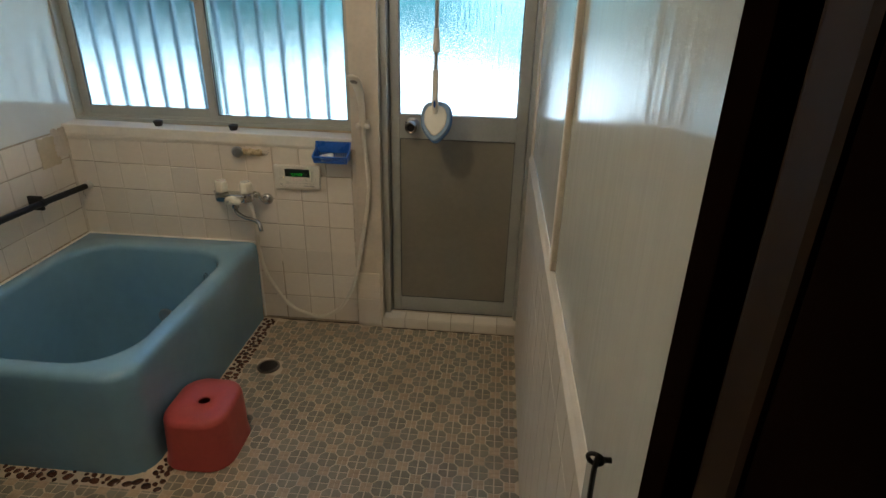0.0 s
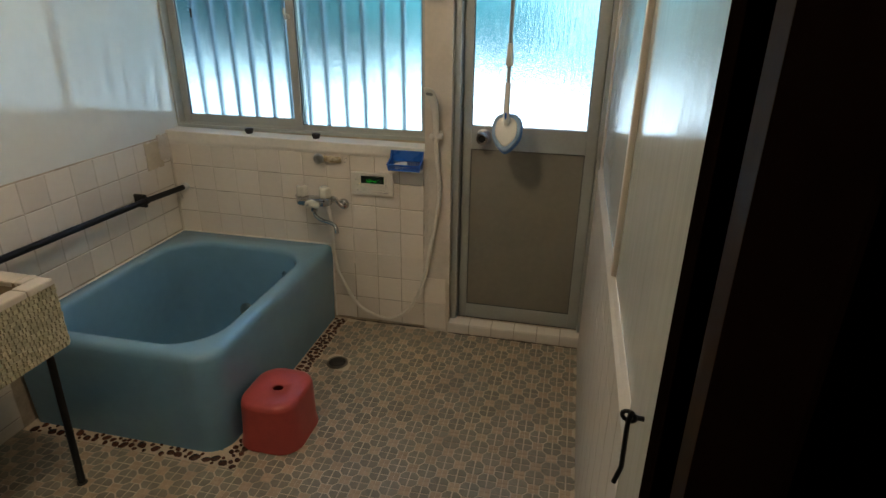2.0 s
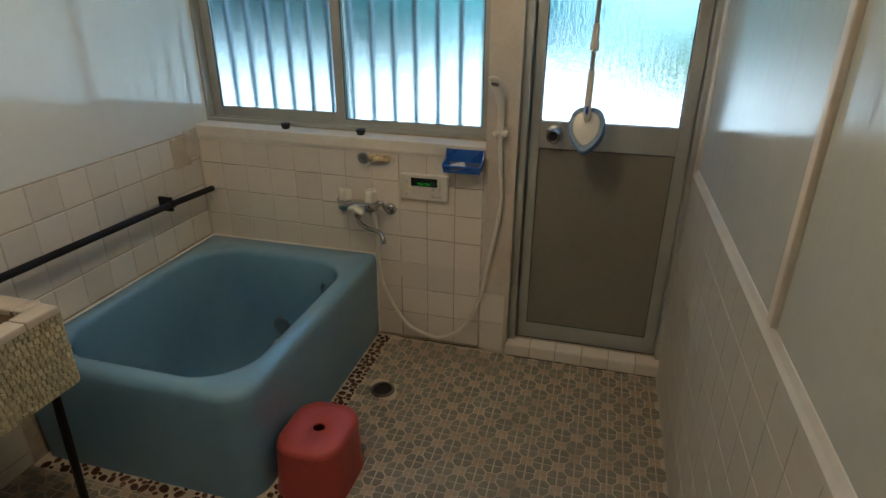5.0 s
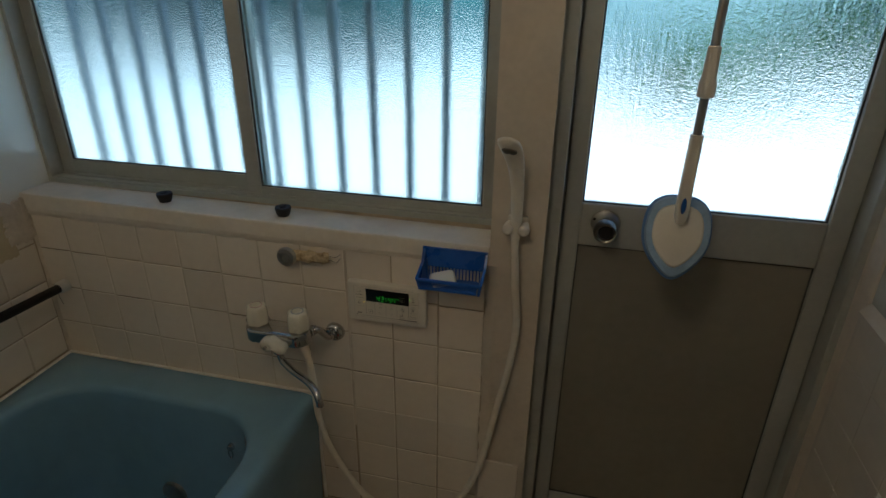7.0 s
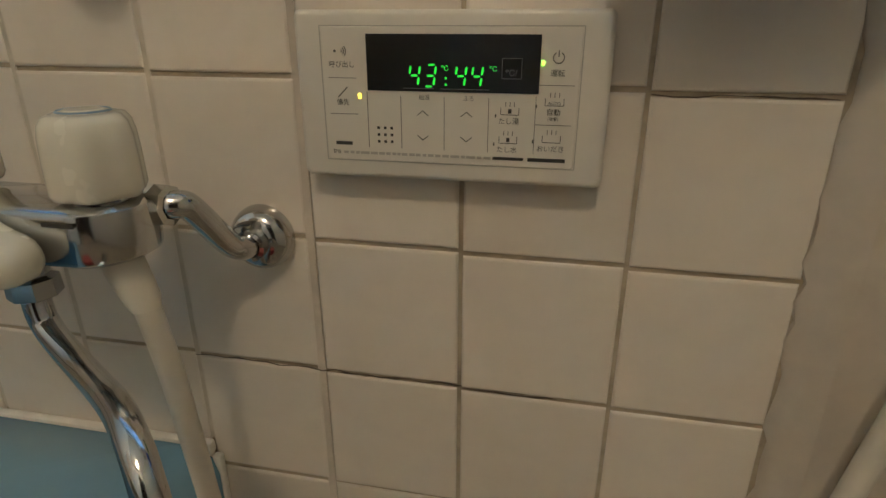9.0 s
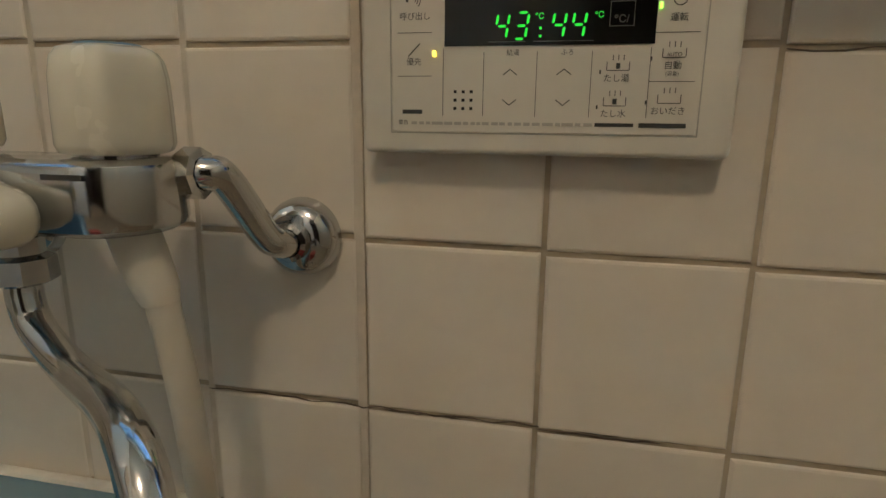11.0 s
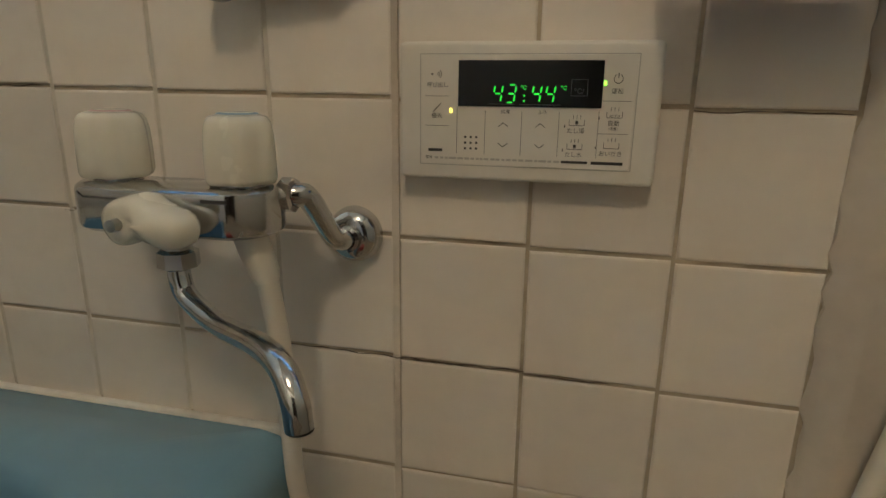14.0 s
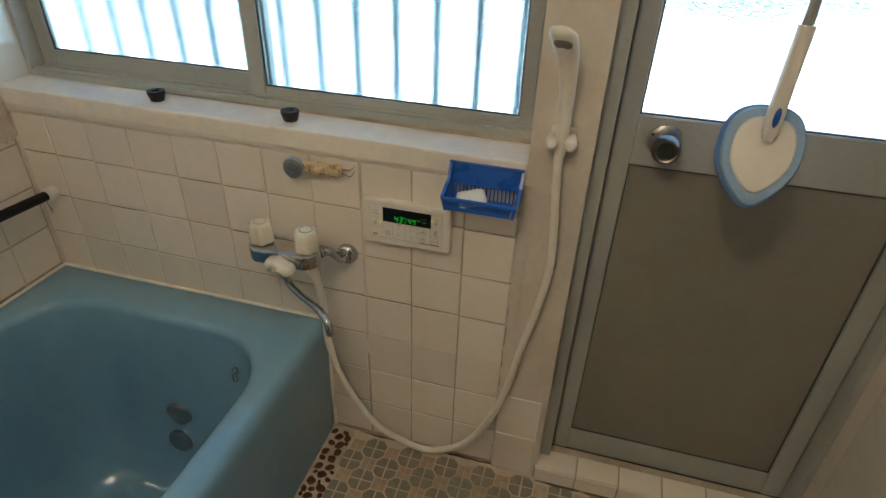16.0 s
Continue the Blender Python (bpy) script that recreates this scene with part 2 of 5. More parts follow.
def tube(points, radius, n=12, bm=None, off=(0, 0, 0)):
    """A round bar along points; radius may be a list."""
    pts = [Vector(p) - Vector(off) for p in points]
    loops, up = [], None
    for i, p in enumerate(pts):
        d = (pts[min(i + 1, len(pts) - 1)] - pts[max(i - 1, 0)]).normalized()
        if up is None:
            up = d.orthogonal().normalized()
        up = (up - d * up.dot(d)).normalized()
        side = d.cross(up)
        r = radius[i] if isinstance(radius, (list, tuple)) else radius
        loops.append([p + r * (math.cos(2 * math.pi * k / n) * up + math.sin(2 * math.pi * k / n) * side) for k in range(n)])
    return skin(loops, bm)


def rrect(x0, x1, y0, y1, radii, z, n=8):
    """A rounded rectangle, with its corner radii in the order front-right, back-right, back-left, front-left."""
    out = []
    for (cx, cy, a0), r in zip(((x1, y0, -90), (x1, y1, 0), (x0, y1, 90), (x0, y0, 180)), radii):
        ox, oy = cx - math.copysign(r, cx - (x0 + x1) / 2), cy - math.copysign(r, cy - (y0 + y1) / 2)
        for k in range(n + 1):
            a = radians(a0 + 90 * k / n)
            out.append(Vector((ox + r * math.cos(a), oy + r * math.sin(a), z)))
    return out


# ---- the room's shell ----
XL, XR, YB, YN = -1.785, 0.158, 2.362, 0.31     # left tile face, right tile face, back tile face, near wall
H_ROOM = 2.25
TUBX, TUBY = -1.0, 1.365                          # the tub's free sides

floor = solo("floor", box(TUBX, 0.4, -1.6, 2.5, -0.12, -0.0012), FLOORG, "worn patterned bathroom floor in grey green tile", "floor", "structure")
part("floor_front", box(-2.0, TUBX, -1.6, TUBY + 0.02, -0.12, -0.0012), FLOORG, floor)

wall_back = solo("wall_back", box(-2.0, XL - 0.016, YB + 0.1, 2.56, -0.3, H_ROOM), PAINT, "white painted outer wall with cream tiles", "wall", "structure")
part("wall_under_window", box(XL, -0.541, YB + 0.0024, 2.56, -0.3, 0.857), GROUT, wall_back)
part("frame_bed", box(XL - 0.014, -0.5535, 2.458, 2.556, 0.85, 0.8795), GROUT, wall_back)
part("wall_over_window", box(XL - 0.007, -0.553, YB - 0.004, 2.56, 1.80, H_ROOM), PAINT, wall_back)
part("post", box(-0.541, -0.440, YB - 0.010, 2.56, -0.1, 0.8264), CREAM, wall_back, "painted post between window and door")
part("post", box(-0.553, -0.440, YB - 0.010, 2.56, 0.8264, H_ROOM), CREAM, wall_back, "painted post between window and door")
part("wall_over_door", box(-0.448, 0.215, YB + 0.02, 2.56, 1.86, H_ROOM), PAINT, wall_back)
part("wall_beside_door", box(0.215, 0.45, YB + 0.02, 2.56, -0.1, H_ROOM), PAINT, wall_back)
part("corner_post", box(0.166, 0.215, YB - 0.03, 2.56, -0.1, H_ROOM, 0.004), CREAM, wall_back, "cream painted corner post")

wall_left = solo("wall_left", box(-2.0, XL - 0.008, 0.1, YB + 0.1, -0.3, H_ROOM), PAINT, "glossy white painted wall over a tiled wainscot", "wall", "structure")
part("tile_backing", box(XL - 0.01, XL - 0.0024, 0.31, YB + 0.006, -0.05, 0.856), GROUT, wall_left)

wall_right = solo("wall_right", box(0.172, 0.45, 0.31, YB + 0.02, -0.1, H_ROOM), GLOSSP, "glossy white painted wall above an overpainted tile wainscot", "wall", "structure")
part("tile_backing", box(XR + 0.0011, 0.194, 0.31, YB - 0.03, -0.05, 0.822), PGROUT, wall_right)
ledge = skin([[Vector((x, y, z)) for x, z in ((0.174, 0.850), (0.170, 0.848), (0.163, 0.838), (XR - 0.002, 0.830), (XR - 0.002, 0.818), (0.174, 0.818))] for y in (0.46, YB - 0.03)])
part("ledge", ledge, PTILE, wall_right, "sloped white mortar ledge on the wainscot")
part("trim_post", box(0.159, 0.173, 1.286, 1.314, 0.852, H_ROOM, 0.004), CREAM, wall_right, "cream painted wooden trim strip")

wall_near = solo("wall_near", box(-2.0, -0.72, 0.19, YN, -0.1, H_ROOM), PLASTER, "white painted wall beside the doorway", "wall", "structure")
part("wall_over_doorway", box(-0.72, 0.45, 0.19, YN, 1.95, H_ROOM), PLASTER, wall_near)
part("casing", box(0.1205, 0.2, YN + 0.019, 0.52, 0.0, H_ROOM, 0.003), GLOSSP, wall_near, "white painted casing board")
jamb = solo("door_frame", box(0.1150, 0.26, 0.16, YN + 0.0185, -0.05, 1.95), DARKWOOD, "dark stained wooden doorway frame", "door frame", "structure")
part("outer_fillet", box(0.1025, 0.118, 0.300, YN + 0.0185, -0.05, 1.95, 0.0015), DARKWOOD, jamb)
part("stop", box(0.1095, 0.118, 0.258, 0.290, -0.05, 1.95, 0.005), BROWNW, jamb, "wooden door stop coloured browner for its faint gleam")
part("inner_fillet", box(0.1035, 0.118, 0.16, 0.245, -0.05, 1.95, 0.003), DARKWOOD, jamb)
part("side_post", box(-0.76, -0.68, 0.16, YN + 0.005, -0.05, 1.95, 0.006), DARKWOOD, jamb)
part("head", box(-0.76, 0.26, 0.155, YN + 0.016, 1.95, 2.03, 0.006), DARKWOOD, jamb)
ceiling = solo("ceiling", box(-2.0, 0.45, -1.6, 2.56, H_ROOM, H_ROOM + 0.1), CEIL, "pale board ceiling", "ceiling", "structure")
hall = solo("wall_hall", box(-2.0, 0.45, -1.7, -1.6, -0.1, H_ROOM), HALL, "dark timber walls of the passage", "wall", "structure")
part("hall_side", box(0.26, 0.45, -1.6, 0.305, -0.1, H_ROOM), HALL, hall)
part("hall_side", box(-2.1, -2.0, -1.6, 0.305, -0.1, H_ROOM), HALL, hall)

# ---- outside ----
ground = solo("ground", box(-300, 300, -300, 600, -0.5, -0.35), GROUND, "sunlit pale concrete yard", "ground", "structure")


def tree(x, y, height, spread, seed, count=1500):
    rng = random.Random(seed)
    t = thing("tree", (x, y, -0.35), "leafy dark green garden tree beyond the yard", "tree", "garden trees")
    part("trunk", tube([(0, 0, 0), (0.05, 0.03, height * 0.3), (-0.04, 0.05, height * 0.6)], [0.12, 0.09, 0.05], 8), BARK, t)
    b = bmesh.new()
    for k in range(count):
        a, r = rng.uniform(0, 6.28), spread * math.sqrt(rng.random())
        u = rng.random()
        c = Vector((r * math.cos(a), r * math.sin(a), height * (0.12 + 0.88 * u) * (1 - 0.25 * (r / spread) ** 2)))
        s = rng.uniform(0.12, 0.32)
        d = Vector((rng.gauss(0, 1), rng.gauss(0, 1), rng.gauss(0, 1))).normalized()
        e = d.orthogonal().normalized()
        f = d.cross(e)
        vs = [b.verts.new(c + s * p) for p in (e, 0.45 * f, -e, -0.45 * f)]
        b.faces.new(vs)
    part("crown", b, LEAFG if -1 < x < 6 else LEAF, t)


for k, (x, y, h, s) in enumerate(((-7.5, 14.5, 5.5, 2.4), (-5.6, 14.6, 1.6, 1.3), (1.5, 12.2, 1.0, 0.9), (4.6, 15.0, 1.6, 1.2), (7.6, 15.5, 6.0, 2.2), (-11.0, 15.4, 6.0, 2.8), (-15.5, 15.5, 6.0, 2.8), (-9.2, 15.0, 6.5, 2.4))):
    tree(x, y, h, s, k + 3)

def slope(x0, x1, base, rise, seed):
    """A hillside, as columns of five heights between two ends."""
    cols = []
    n = int((x1 - x0) / 3)
    for i in range(n + 1):
        x = x0 + (x1 - x0) * i / n
        cols.append([Vector((x, base + d + 1.5 * noise.noise(Vector((x * 0.11, d + base, 3 + seed))), z * rise + (1.6 * noise.noise(Vector((x * 0.21, d * 0.3, 1 + seed))) if z > 0 else 0))) for d, z in ((0, -0.36 / rise), (1.0, 2.5), (4.5, 6), (10.5, 10), (20.5, 14), (36.5, 16))])
    return skin(cols, closed=False, cap0=False, cap1=False)


# both slopes are added backdrops that close off the sky behind the glass
solo("wooded_hill", slope(-60, -0.9, 17.5, 1.0, 0), HILLM, "added hillside backdrop with blue haze in its colour", "hillside", "structure")
solo("pale_slope", slope(-0.9, 62.1, 14.5, 0.5, 4), HILLP, "added slope backdrop with pale haze in its colour", "hillside", "structure")

# ---- window ----
WY = 2.445


def frame_bars(x0, x1, z0, z1, y, depth, left, right, bottom, top, mat, parent, bevel=0.002):
    part("stile", box(x0, x0 + left, y - depth / 2, y + depth / 2, z0, z1, bevel), mat, parent)
    part("stile", box(x1 - right, x1, y - depth / 2, y + depth / 2, z0, z1, bevel), mat, parent)
    part("rail", box(x0 + left, x1 - right, y - depth / 2 + 0.002, y + depth / 2 - 0.002, z0, z0 + bottom, bevel), mat, parent)
    part("rail", box(x0 + left, x1 - right, y - depth / 2 + 0.002, y + depth / 2 - 0.002, z1 - top, z1, bevel), mat, parent)


window = thing("window_1", (-1.17, WY, 0.878), "grey aluminium sliding window with obscure glass", "window", kind="structure")


def wpart(name, bm, mat, parent, label="", smooth=False):
    """A part given in the room's own coordinates."""
    top = parent
    while top.parent:
        top = top.parent
    bmesh.ops.translate(bm, vec=-top.location, verts=bm.verts)
    return part(name, bm, mat, parent, label, smooth)


for bb in ((-1.800, -0.551, 2.455, 2.55, 0.878, 0.893), (-1.800, -1.781, 2.455, 2.55, 0.893, 1.80), (-0.565, -0.551, 2.455, 2.55, 0.893, 1.80), (-1.781, -0.565, 2.455, 2.55, 1.78, 1.80)):
    wpart("window_frame", box(*bb, 0.002), ALUL if bb[5] < 1.0 else ALU, window)
for y in (2.466, 2.494):
    wpart("track", box(-1.781, -0.565, y, y + 0.003, 0.893, 0.899), ALU, window)
for x0, x1, y, bottom in ((-1.780, -1.152, 2.508, 0.934), (-1.192, -0.566, 2.480, 0.916)):
    s = wpart("sash", box(x0, x0 + 0.036, y - 0.012, y + 0.012, 0.896, 1.778, 0.002), ALU, window, "grey aluminium sash with obscure glass")
    for bb in ((x1 - 0.027, x1, y - 0.012, y + 0.012, 0.896, 1.778), (x0 + 0.036, x1 - 0.027, y - 0.010, y + 0.010, 0.896, bottom), (x0 + 0.036, x1 - 0.027, y - 0.010, y + 0.010, 1.75, 1.778)):
        wpart("sash_bar", box(*bb, 0.002), ALUL if bb[5] < 1.0 else ALU, s)
    for bb in ((x0 + 0.036, x1 - 0.027, y - 0.006, y - 0.0022, bottom, bottom + 0.0028), (x0 + 0.036, x0 + 0.0395, y - 0.006, y - 0.0022, bottom + 0.0028, 1.75), (x1 - 0.0305, x1 - 0.027, y - 0.006, y - 0.0022, bottom + 0.0028, 1.75)):
        wpart("gasket", box(*bb), GASKET, s, "black rubber glazing gasket")
    g = wpart("pane", box(x0 + 0.03, x1 - 0.022, y - 0.002, y + 0.002, bottom - 0.006, 1.756), GLASS, s, "obscure glass pane")
    g.visible_shadow = False
lock = lathe([(0.0, 2.452), (0.010, 2.453), (0.013, 2.458), (0.013, 2.468)], (-1.186, 0, 1.372), "Y", 16, cap=False)
tube([(-1.186, 2.456, 1.372), (-1.194, 2.455, 1.392), (-1.190, 2.455, 1.408)], 0.006, 8, bm=lock)
wpart("crescent_lock", lock, ALU, window, "grey crescent lock", True)
wpart("sash_stop", box(-1.668, -1.658, 2.492, 2.496, 1.362, 1.40, 0.002), RUBBER, window, "small black sash stop")
slab = box(XL - 0.007, -0.553, YB - 0.007, 2.456, 0.833, 0.877, 0.005)
for v in slab.verts:
    v.co.z += 0.004 if v.co.x < -1.2 else -0.008          # the slab drops a little towards the post
sill = solo("window_sill", slab, SILLP, "cream painted window sill with scuffs", "sill", "structure")
grille = thing("window_grille", (-1.17, 2.59, 0.80), "vertical metal security bars outside the window", "window grille")
for k in range(13):
    x = -1.716 + 0.0917 * k
    wpart("bar", box(x - 0.009, x + 0.009, 2.576, 2.594, 0.80, 1.86, 0.003), BARS, grille)
for z in (0.79, 1.84):
    wpart("rail", box(-1.80, -0.56, 2.594, 2.604, z, z + 0.025, 0.002), BARS, grille)

# ---- back door ----
door = thing("door_1", (-0.12, 2.46, 0.02), "closed grey aluminium back door with obscure glass", "door", kind="structure")
for bb in ((-0.452, -0.412, 2.40, 2.52, 0.03, 1.86), (0.150, 0.182, 2.40, 2.52, 0.03, 1.86), (-0.412, 0.150, 2.40, 2.52, 1.835, 1.86), (-0.412, 0.150, 2.42, 2.52, 0.0, 0.036)):
    wpart("door_frame", box(*bb, 0.003), ALU, door)
leaf = wpart("leaf", box(-0.409, -0.371, 2.445, 2.475, 0.038, 1.832, 0.003), ALU, door, "grey aluminium door leaf")
for bb in ((0.104, 0.147, 2.445, 2.475, 0.038, 1.832), (-0.371, 0.104, 2.447, 2.473, 0.038, 0.118), (-0.371, 0.104, 2.447, 2.473, 0.862, 0.960), (-0.371, 0.104, 2.447, 2.473, 1.75, 1.832)):
    wpart("rail", box(*bb, 0.003), ALU, leaf)
wpart("panel", box(-0.375, 0.108, 2.455, 2.467, 0.11, 0.87), PANEL, leaf, "brown grey lower panel")
g = wpart("pane", box(-0.376, 0.109, 2.458, 2.462, 0.952, 1.76), WETGLASS, leaf, "obscure glass door pane with water streaks")
g.visible_shadow = False
for bb in ((-0.371, 0.104, 2.4515, 2.455, 0.118, 0.1205), (-0.371, 0.104, 2.4515, 2.455, 0.8590, 0.862), (-0.371, -0.3685, 2.4515, 2.455, 0.1205, 0.8590), (0.1015, 0.104, 2.4515, 2.455, 0.1205, 0.8590)):
    wpart("bead", box(*bb), GASKET, leaf, "dark bead round the panel")
for bb in ((-0.420, -0.400, 2.4765, 2.50, 0.03, 1.84), (0.138, 0.158, 2.4765, 2.50, 0.03, 1.84), (-0.42, 0.158, 2.4765, 2.50, 0.02, 0.05)):
    wpart("door_stop", box(*bb), ALU, door)
for bb in ((-0.371, 0.104, 2.4535, 2.4575, 0.960, 0.9620), (-0.371, -0.3675, 2.4535, 2.4575, 0.9620, 1.75), (0.1005, 0.104, 2.4535, 2.4575, 0.9620, 1.75)):
    wpart("gasket", box(*bb), GASKET, leaf, "black rubber glazing gasket")
step = solo("door_step", box(-0.448, 0.18, YB - 0.010, 2.45, -0.05, 0.048), GROUT, "low tiled step under the back door", "step", "structure")
# solid black strip in place of the shade below the door leaf
part("threshold_gap", box(-0.409, 0.147, 2.431, 2.4435, 0.0475, 0.0500), RUBBER, step, "black strip for the shade in the gap under the door")

# ---- bathtub ----
tub = thing("bathtub", (-1.39, 1.86, -0.22), "sky blue enamelled bathtub set against the tiles", "bathtub")
OX0, OX1, OY0, OY1 = XL + 0.002, TUBX, TUBY, YB - 0.004
loops = []
for inset, z in ((0.012, -0.06), (0.006, 0.1), (0.0, 0.33), (0.0, 0.36), (0.004, 0.375), (0.014, 0.385), (0.03, 0.389)):
    loops.append(rrect(OX0 + 0.2 * inset, OX1 - inset, OY0 + inset, OY1 - 0.2 * inset, (0.085, 0.008, 0.01, 0.03), z, 10))
IX0, IX1, IY0, IY1 = -1.722, -1.070, 1.422, 2.250
for inset, z, r in ((-0.012, 0.3885, 0.148), (-0.002, 0.3865, 0.145), (0.004, 0.381, 0.142), (0.008, 0.366, 0.138), (0.012, 0.2, 0.13), (0.017, 0.0, 0.12), (0.028, -0.12, 0.11), (0.055, -0.19, 0.10), (0.10, -0.22, 0.08)):
    ring = rrect(IX0 + inset, IX1 - inset, IY0 + inset, IY1 - inset, (r + 0.02,) * 4, z, 10)
    loops.append([Vector((p.x + 0.010 * (1 - ((p.y - 1.83) / 0.4) ** 2) * (p.x + 1.394) / 0.33, p.y, p.z)) for p in ring])
wpart("basin", skin(loops, cap0=False), TUB, tub, "", 60)
bm = box(OX0, OX1 - 0.005, YB - 0.010, YB - 0.001, 0.380, 0.393, 0.003)
box(OX0 - 0.001, OX0 + 0.008, OY0 + 0.01, YB - 0.01, 0.380, 0.393, 0.003, bm=bm)
box(OX1 - 0.006, OX1 + 0.002, YB - 0.009, YB - 0.0015, 0.012, 0.379, 0.002, bm=bm)
wpart("caulk", bm, CAULK, tub, "yellowed white sealing strip")

# ---- more materials ----
RED = material("red_plastic", (0.50, 0.080, 0.068), 0.32, vary=0.15, scale=6, fine=50, bump=0.1, stain=(0.3, 0.06, 0.05), stain_amount=0.4)
WHITEP = material("white_plastic", (0.70, 0.66, 0.58), 0.3, vary=0.06, scale=10, fine=80, bump=0.05)
PINK = material("faded_pink_ring", (0.55, 0.35, 0.32), 0.4)
BLUEG = material("grey_blue_ring", (0.18, 0.28, 0.36), 0.4)
KNOBP = material("milky_knob_plastic", (0.72, 0.685, 0.57), 0.22, vary=0.06, scale=15, bump=0.04, coat=0.2)
HOSEP = material("aged_white_hose", (0.74, 0.69, 0.59), 0.4, vary=0.1, scale=10, bump=0.05)
BLUEP = material("blue_dish_plastic", (0.018, 0.115, 0.47), 0.25, vary=0.15, scale=10, bump=0.05)
BLUES = material("blue_sponge", (0.12, 0.25, 0.5), 0.85, vary=0.2, scale=40, fine=200, bump=0.5)
BLUEL = material("pale_blue_scrub_pad", (0.27, 0.40, 0.56), 0.85, vary=0.15, scale=60, fine=250, bump=0.6)
BLUEK = material("blue_button", (0.01, 0.1, 0.4), 0.3)
SOAP = material("white_soap", (0.8, 0.78, 0.72), 0.35, vary=0.05)
STEEL = material("dull_steel", (0.45, 0.45, 0.43), 0.32, metal=1.0, vary=0.12, scale=30, bump=0.05)
RUST = material("flaking_lagged_pipe", (0.62, 0.50, 0.32), 0.8, vary=0.4, scale=40, fine=160, bump=0.9, stain=(0.17, 0.11, 0.045), stain_amount=0.85, stain_scale=55)
STONE = material("sandy_mosaic_stone", (0.50, 0.44, 0.28), 0.7, vary=0.2, scale=40, fine=150, bump=0.4, island=0.14)
STONEG = material("mosaic_mortar", (0.36, 0.31, 0.2), 0.9, vary=0.3, scale=30, fine=150, bump=0.6)
RIMT = material("sink_rim_tile", (0.62, 0.54, 0.44), 0.35, vary=0.1, scale=12, bump=0.1, stain=(0.35, 0.26, 0.18), stain_amount=0.5)
BASIN = material("stained_terrazzo", (0.3, 0.22, 0.13), 0.6, vary=0.35, scale=18, fine=120, bump=0.3)
BASKET = material("grey_basket_plastic", (0.45, 0.47, 0.46), 0.45, vary=0.1)
TAPE = material("yellowed_tape", (0.58, 0.48, 0.32), 0.5, vary=0.15, scale=12, bump=0.3)
LCD = material("black_display", (0.004, 0.004, 0.004), 0.12, vary=0.1, bump=0)
INK = material("grey_print", (0.045, 0.045, 0.042), 0.6, bump=0)
INKL = material("pale_print", (0.45, 0.43, 0.38), 0.6, bump=0)
GREEN = glow("green_segments", (0.02, 0.75, 0.05), 0.18)
YELLOW = glow("yellow_led", (1.0, 0.75, 0.05), 1.2)
LIME = glow("green_led", (0.25, 1.0, 0.05), 1.0)
DIM = material("unlit_segments", (0.15, 0.16, 0.15), 0.5, bump=0)
MILK = glow("lamp_globe_glass", (1.0, 0.80, 0.58), BULB)
GRILLE = material("dark_drain_metal", (0.085, 0.078, 0.065), 0.4, metal=0.6, vary=0.4, scale=40)
DARKSTEEL = material("tarnished_knob_steel", (0.26, 0.23, 0.19), 0.28, metal=1.0, vary=0.2, scale=30, bump=0.05)
GREYP = material("grey_spray_plate", (0.22, 0.20, 0.17), 0.5)
CLEAR = material("dull_white_cap", (0.7, 0.68, 0.62), 0.3)

# ---- ceiling lamp ----
lamp = thing("ceiling_lamp", (-0.72, 1.02, H_ROOM), "round milky glass globe lamp on the ceiling", "lamp")
wpart("base", lathe([(0.0, 2.25), (0.055, 2.25), (0.06, 2.235), (0.05, 2.22), (0.0, 2.22)], (-0.72, 1.02, 0), cap=False), WHITEP, lamp, "", True)
wpart("globe", lathe([(0.09 * math.sin(a), 2.135 - 0.09 * math.cos(a)) for a in [0.02 + k * 3.0 / 14 for k in range(15)]], (-0.72, 1.02, 0)), MILK, lamp, "glowing milky globe", True)

# ---- stool ----
stool = thing("bath_stool", (-0.88, 1.53, 0.0), "low red plastic bath stool beside the tub", "stool")
loops = []
for x0, x1, y0, y1, r, z in ((-0.982, -0.774, 1.420, 1.660, 0.068, 0.0), (-0.988, -0.765, 1.413, 1.667, 0.075, 0.004), (-0.987, -0.766, 1.414, 1.666, 0.075, 0.012), (-0.984, -0.770, 1.420, 1.664, 0.075, 0.035),
                             (-0.978, -0.776, 1.424, 1.668, 0.072, 0.150), (-0.977, -0.777, 1.425, 1.668, 0.072, 0.165), (-0.974, -0.780, 1.428, 1.665, 0.070, 0.176), (-0.966, -0.788, 1.436, 1.657, 0.066, 0.1825), (-0.945, -0.809, 1.456, 1.637, 0.055, 0.185)):
    loops.append(rrect(max(x0 - 0.010, -0.999), x1 - 0.004, y0, y1, (r,) * 4, z, 6))


def oval(rx, ry, z, n):
    pts = []
    for k in range(n):
        a = radians(-90 + 360 * (k + 0.5) / n)
        pts.append(Vector((-0.879 + rx * math.cos(a), 1.543 + ry * math.sin(a), z)))
    return pts


n = len(loops[0])
for rx, ry, z in ((0.0215, 0.0190, 0.185), (0.0190, 0.0168, 0.1825), (0.0185, 0.0163, 0.179)):
    loops.append(oval(rx, ry, z, n))
wpart("skirt", skin(loops[:6], cap0=False, cap1=False), RED, stool, "flared red plastic skirt", 50)
wpart("seat", skin(loops[5:], cap0=False, cap1=False), RED, stool, "smooth red seat with a finger hole", 50)

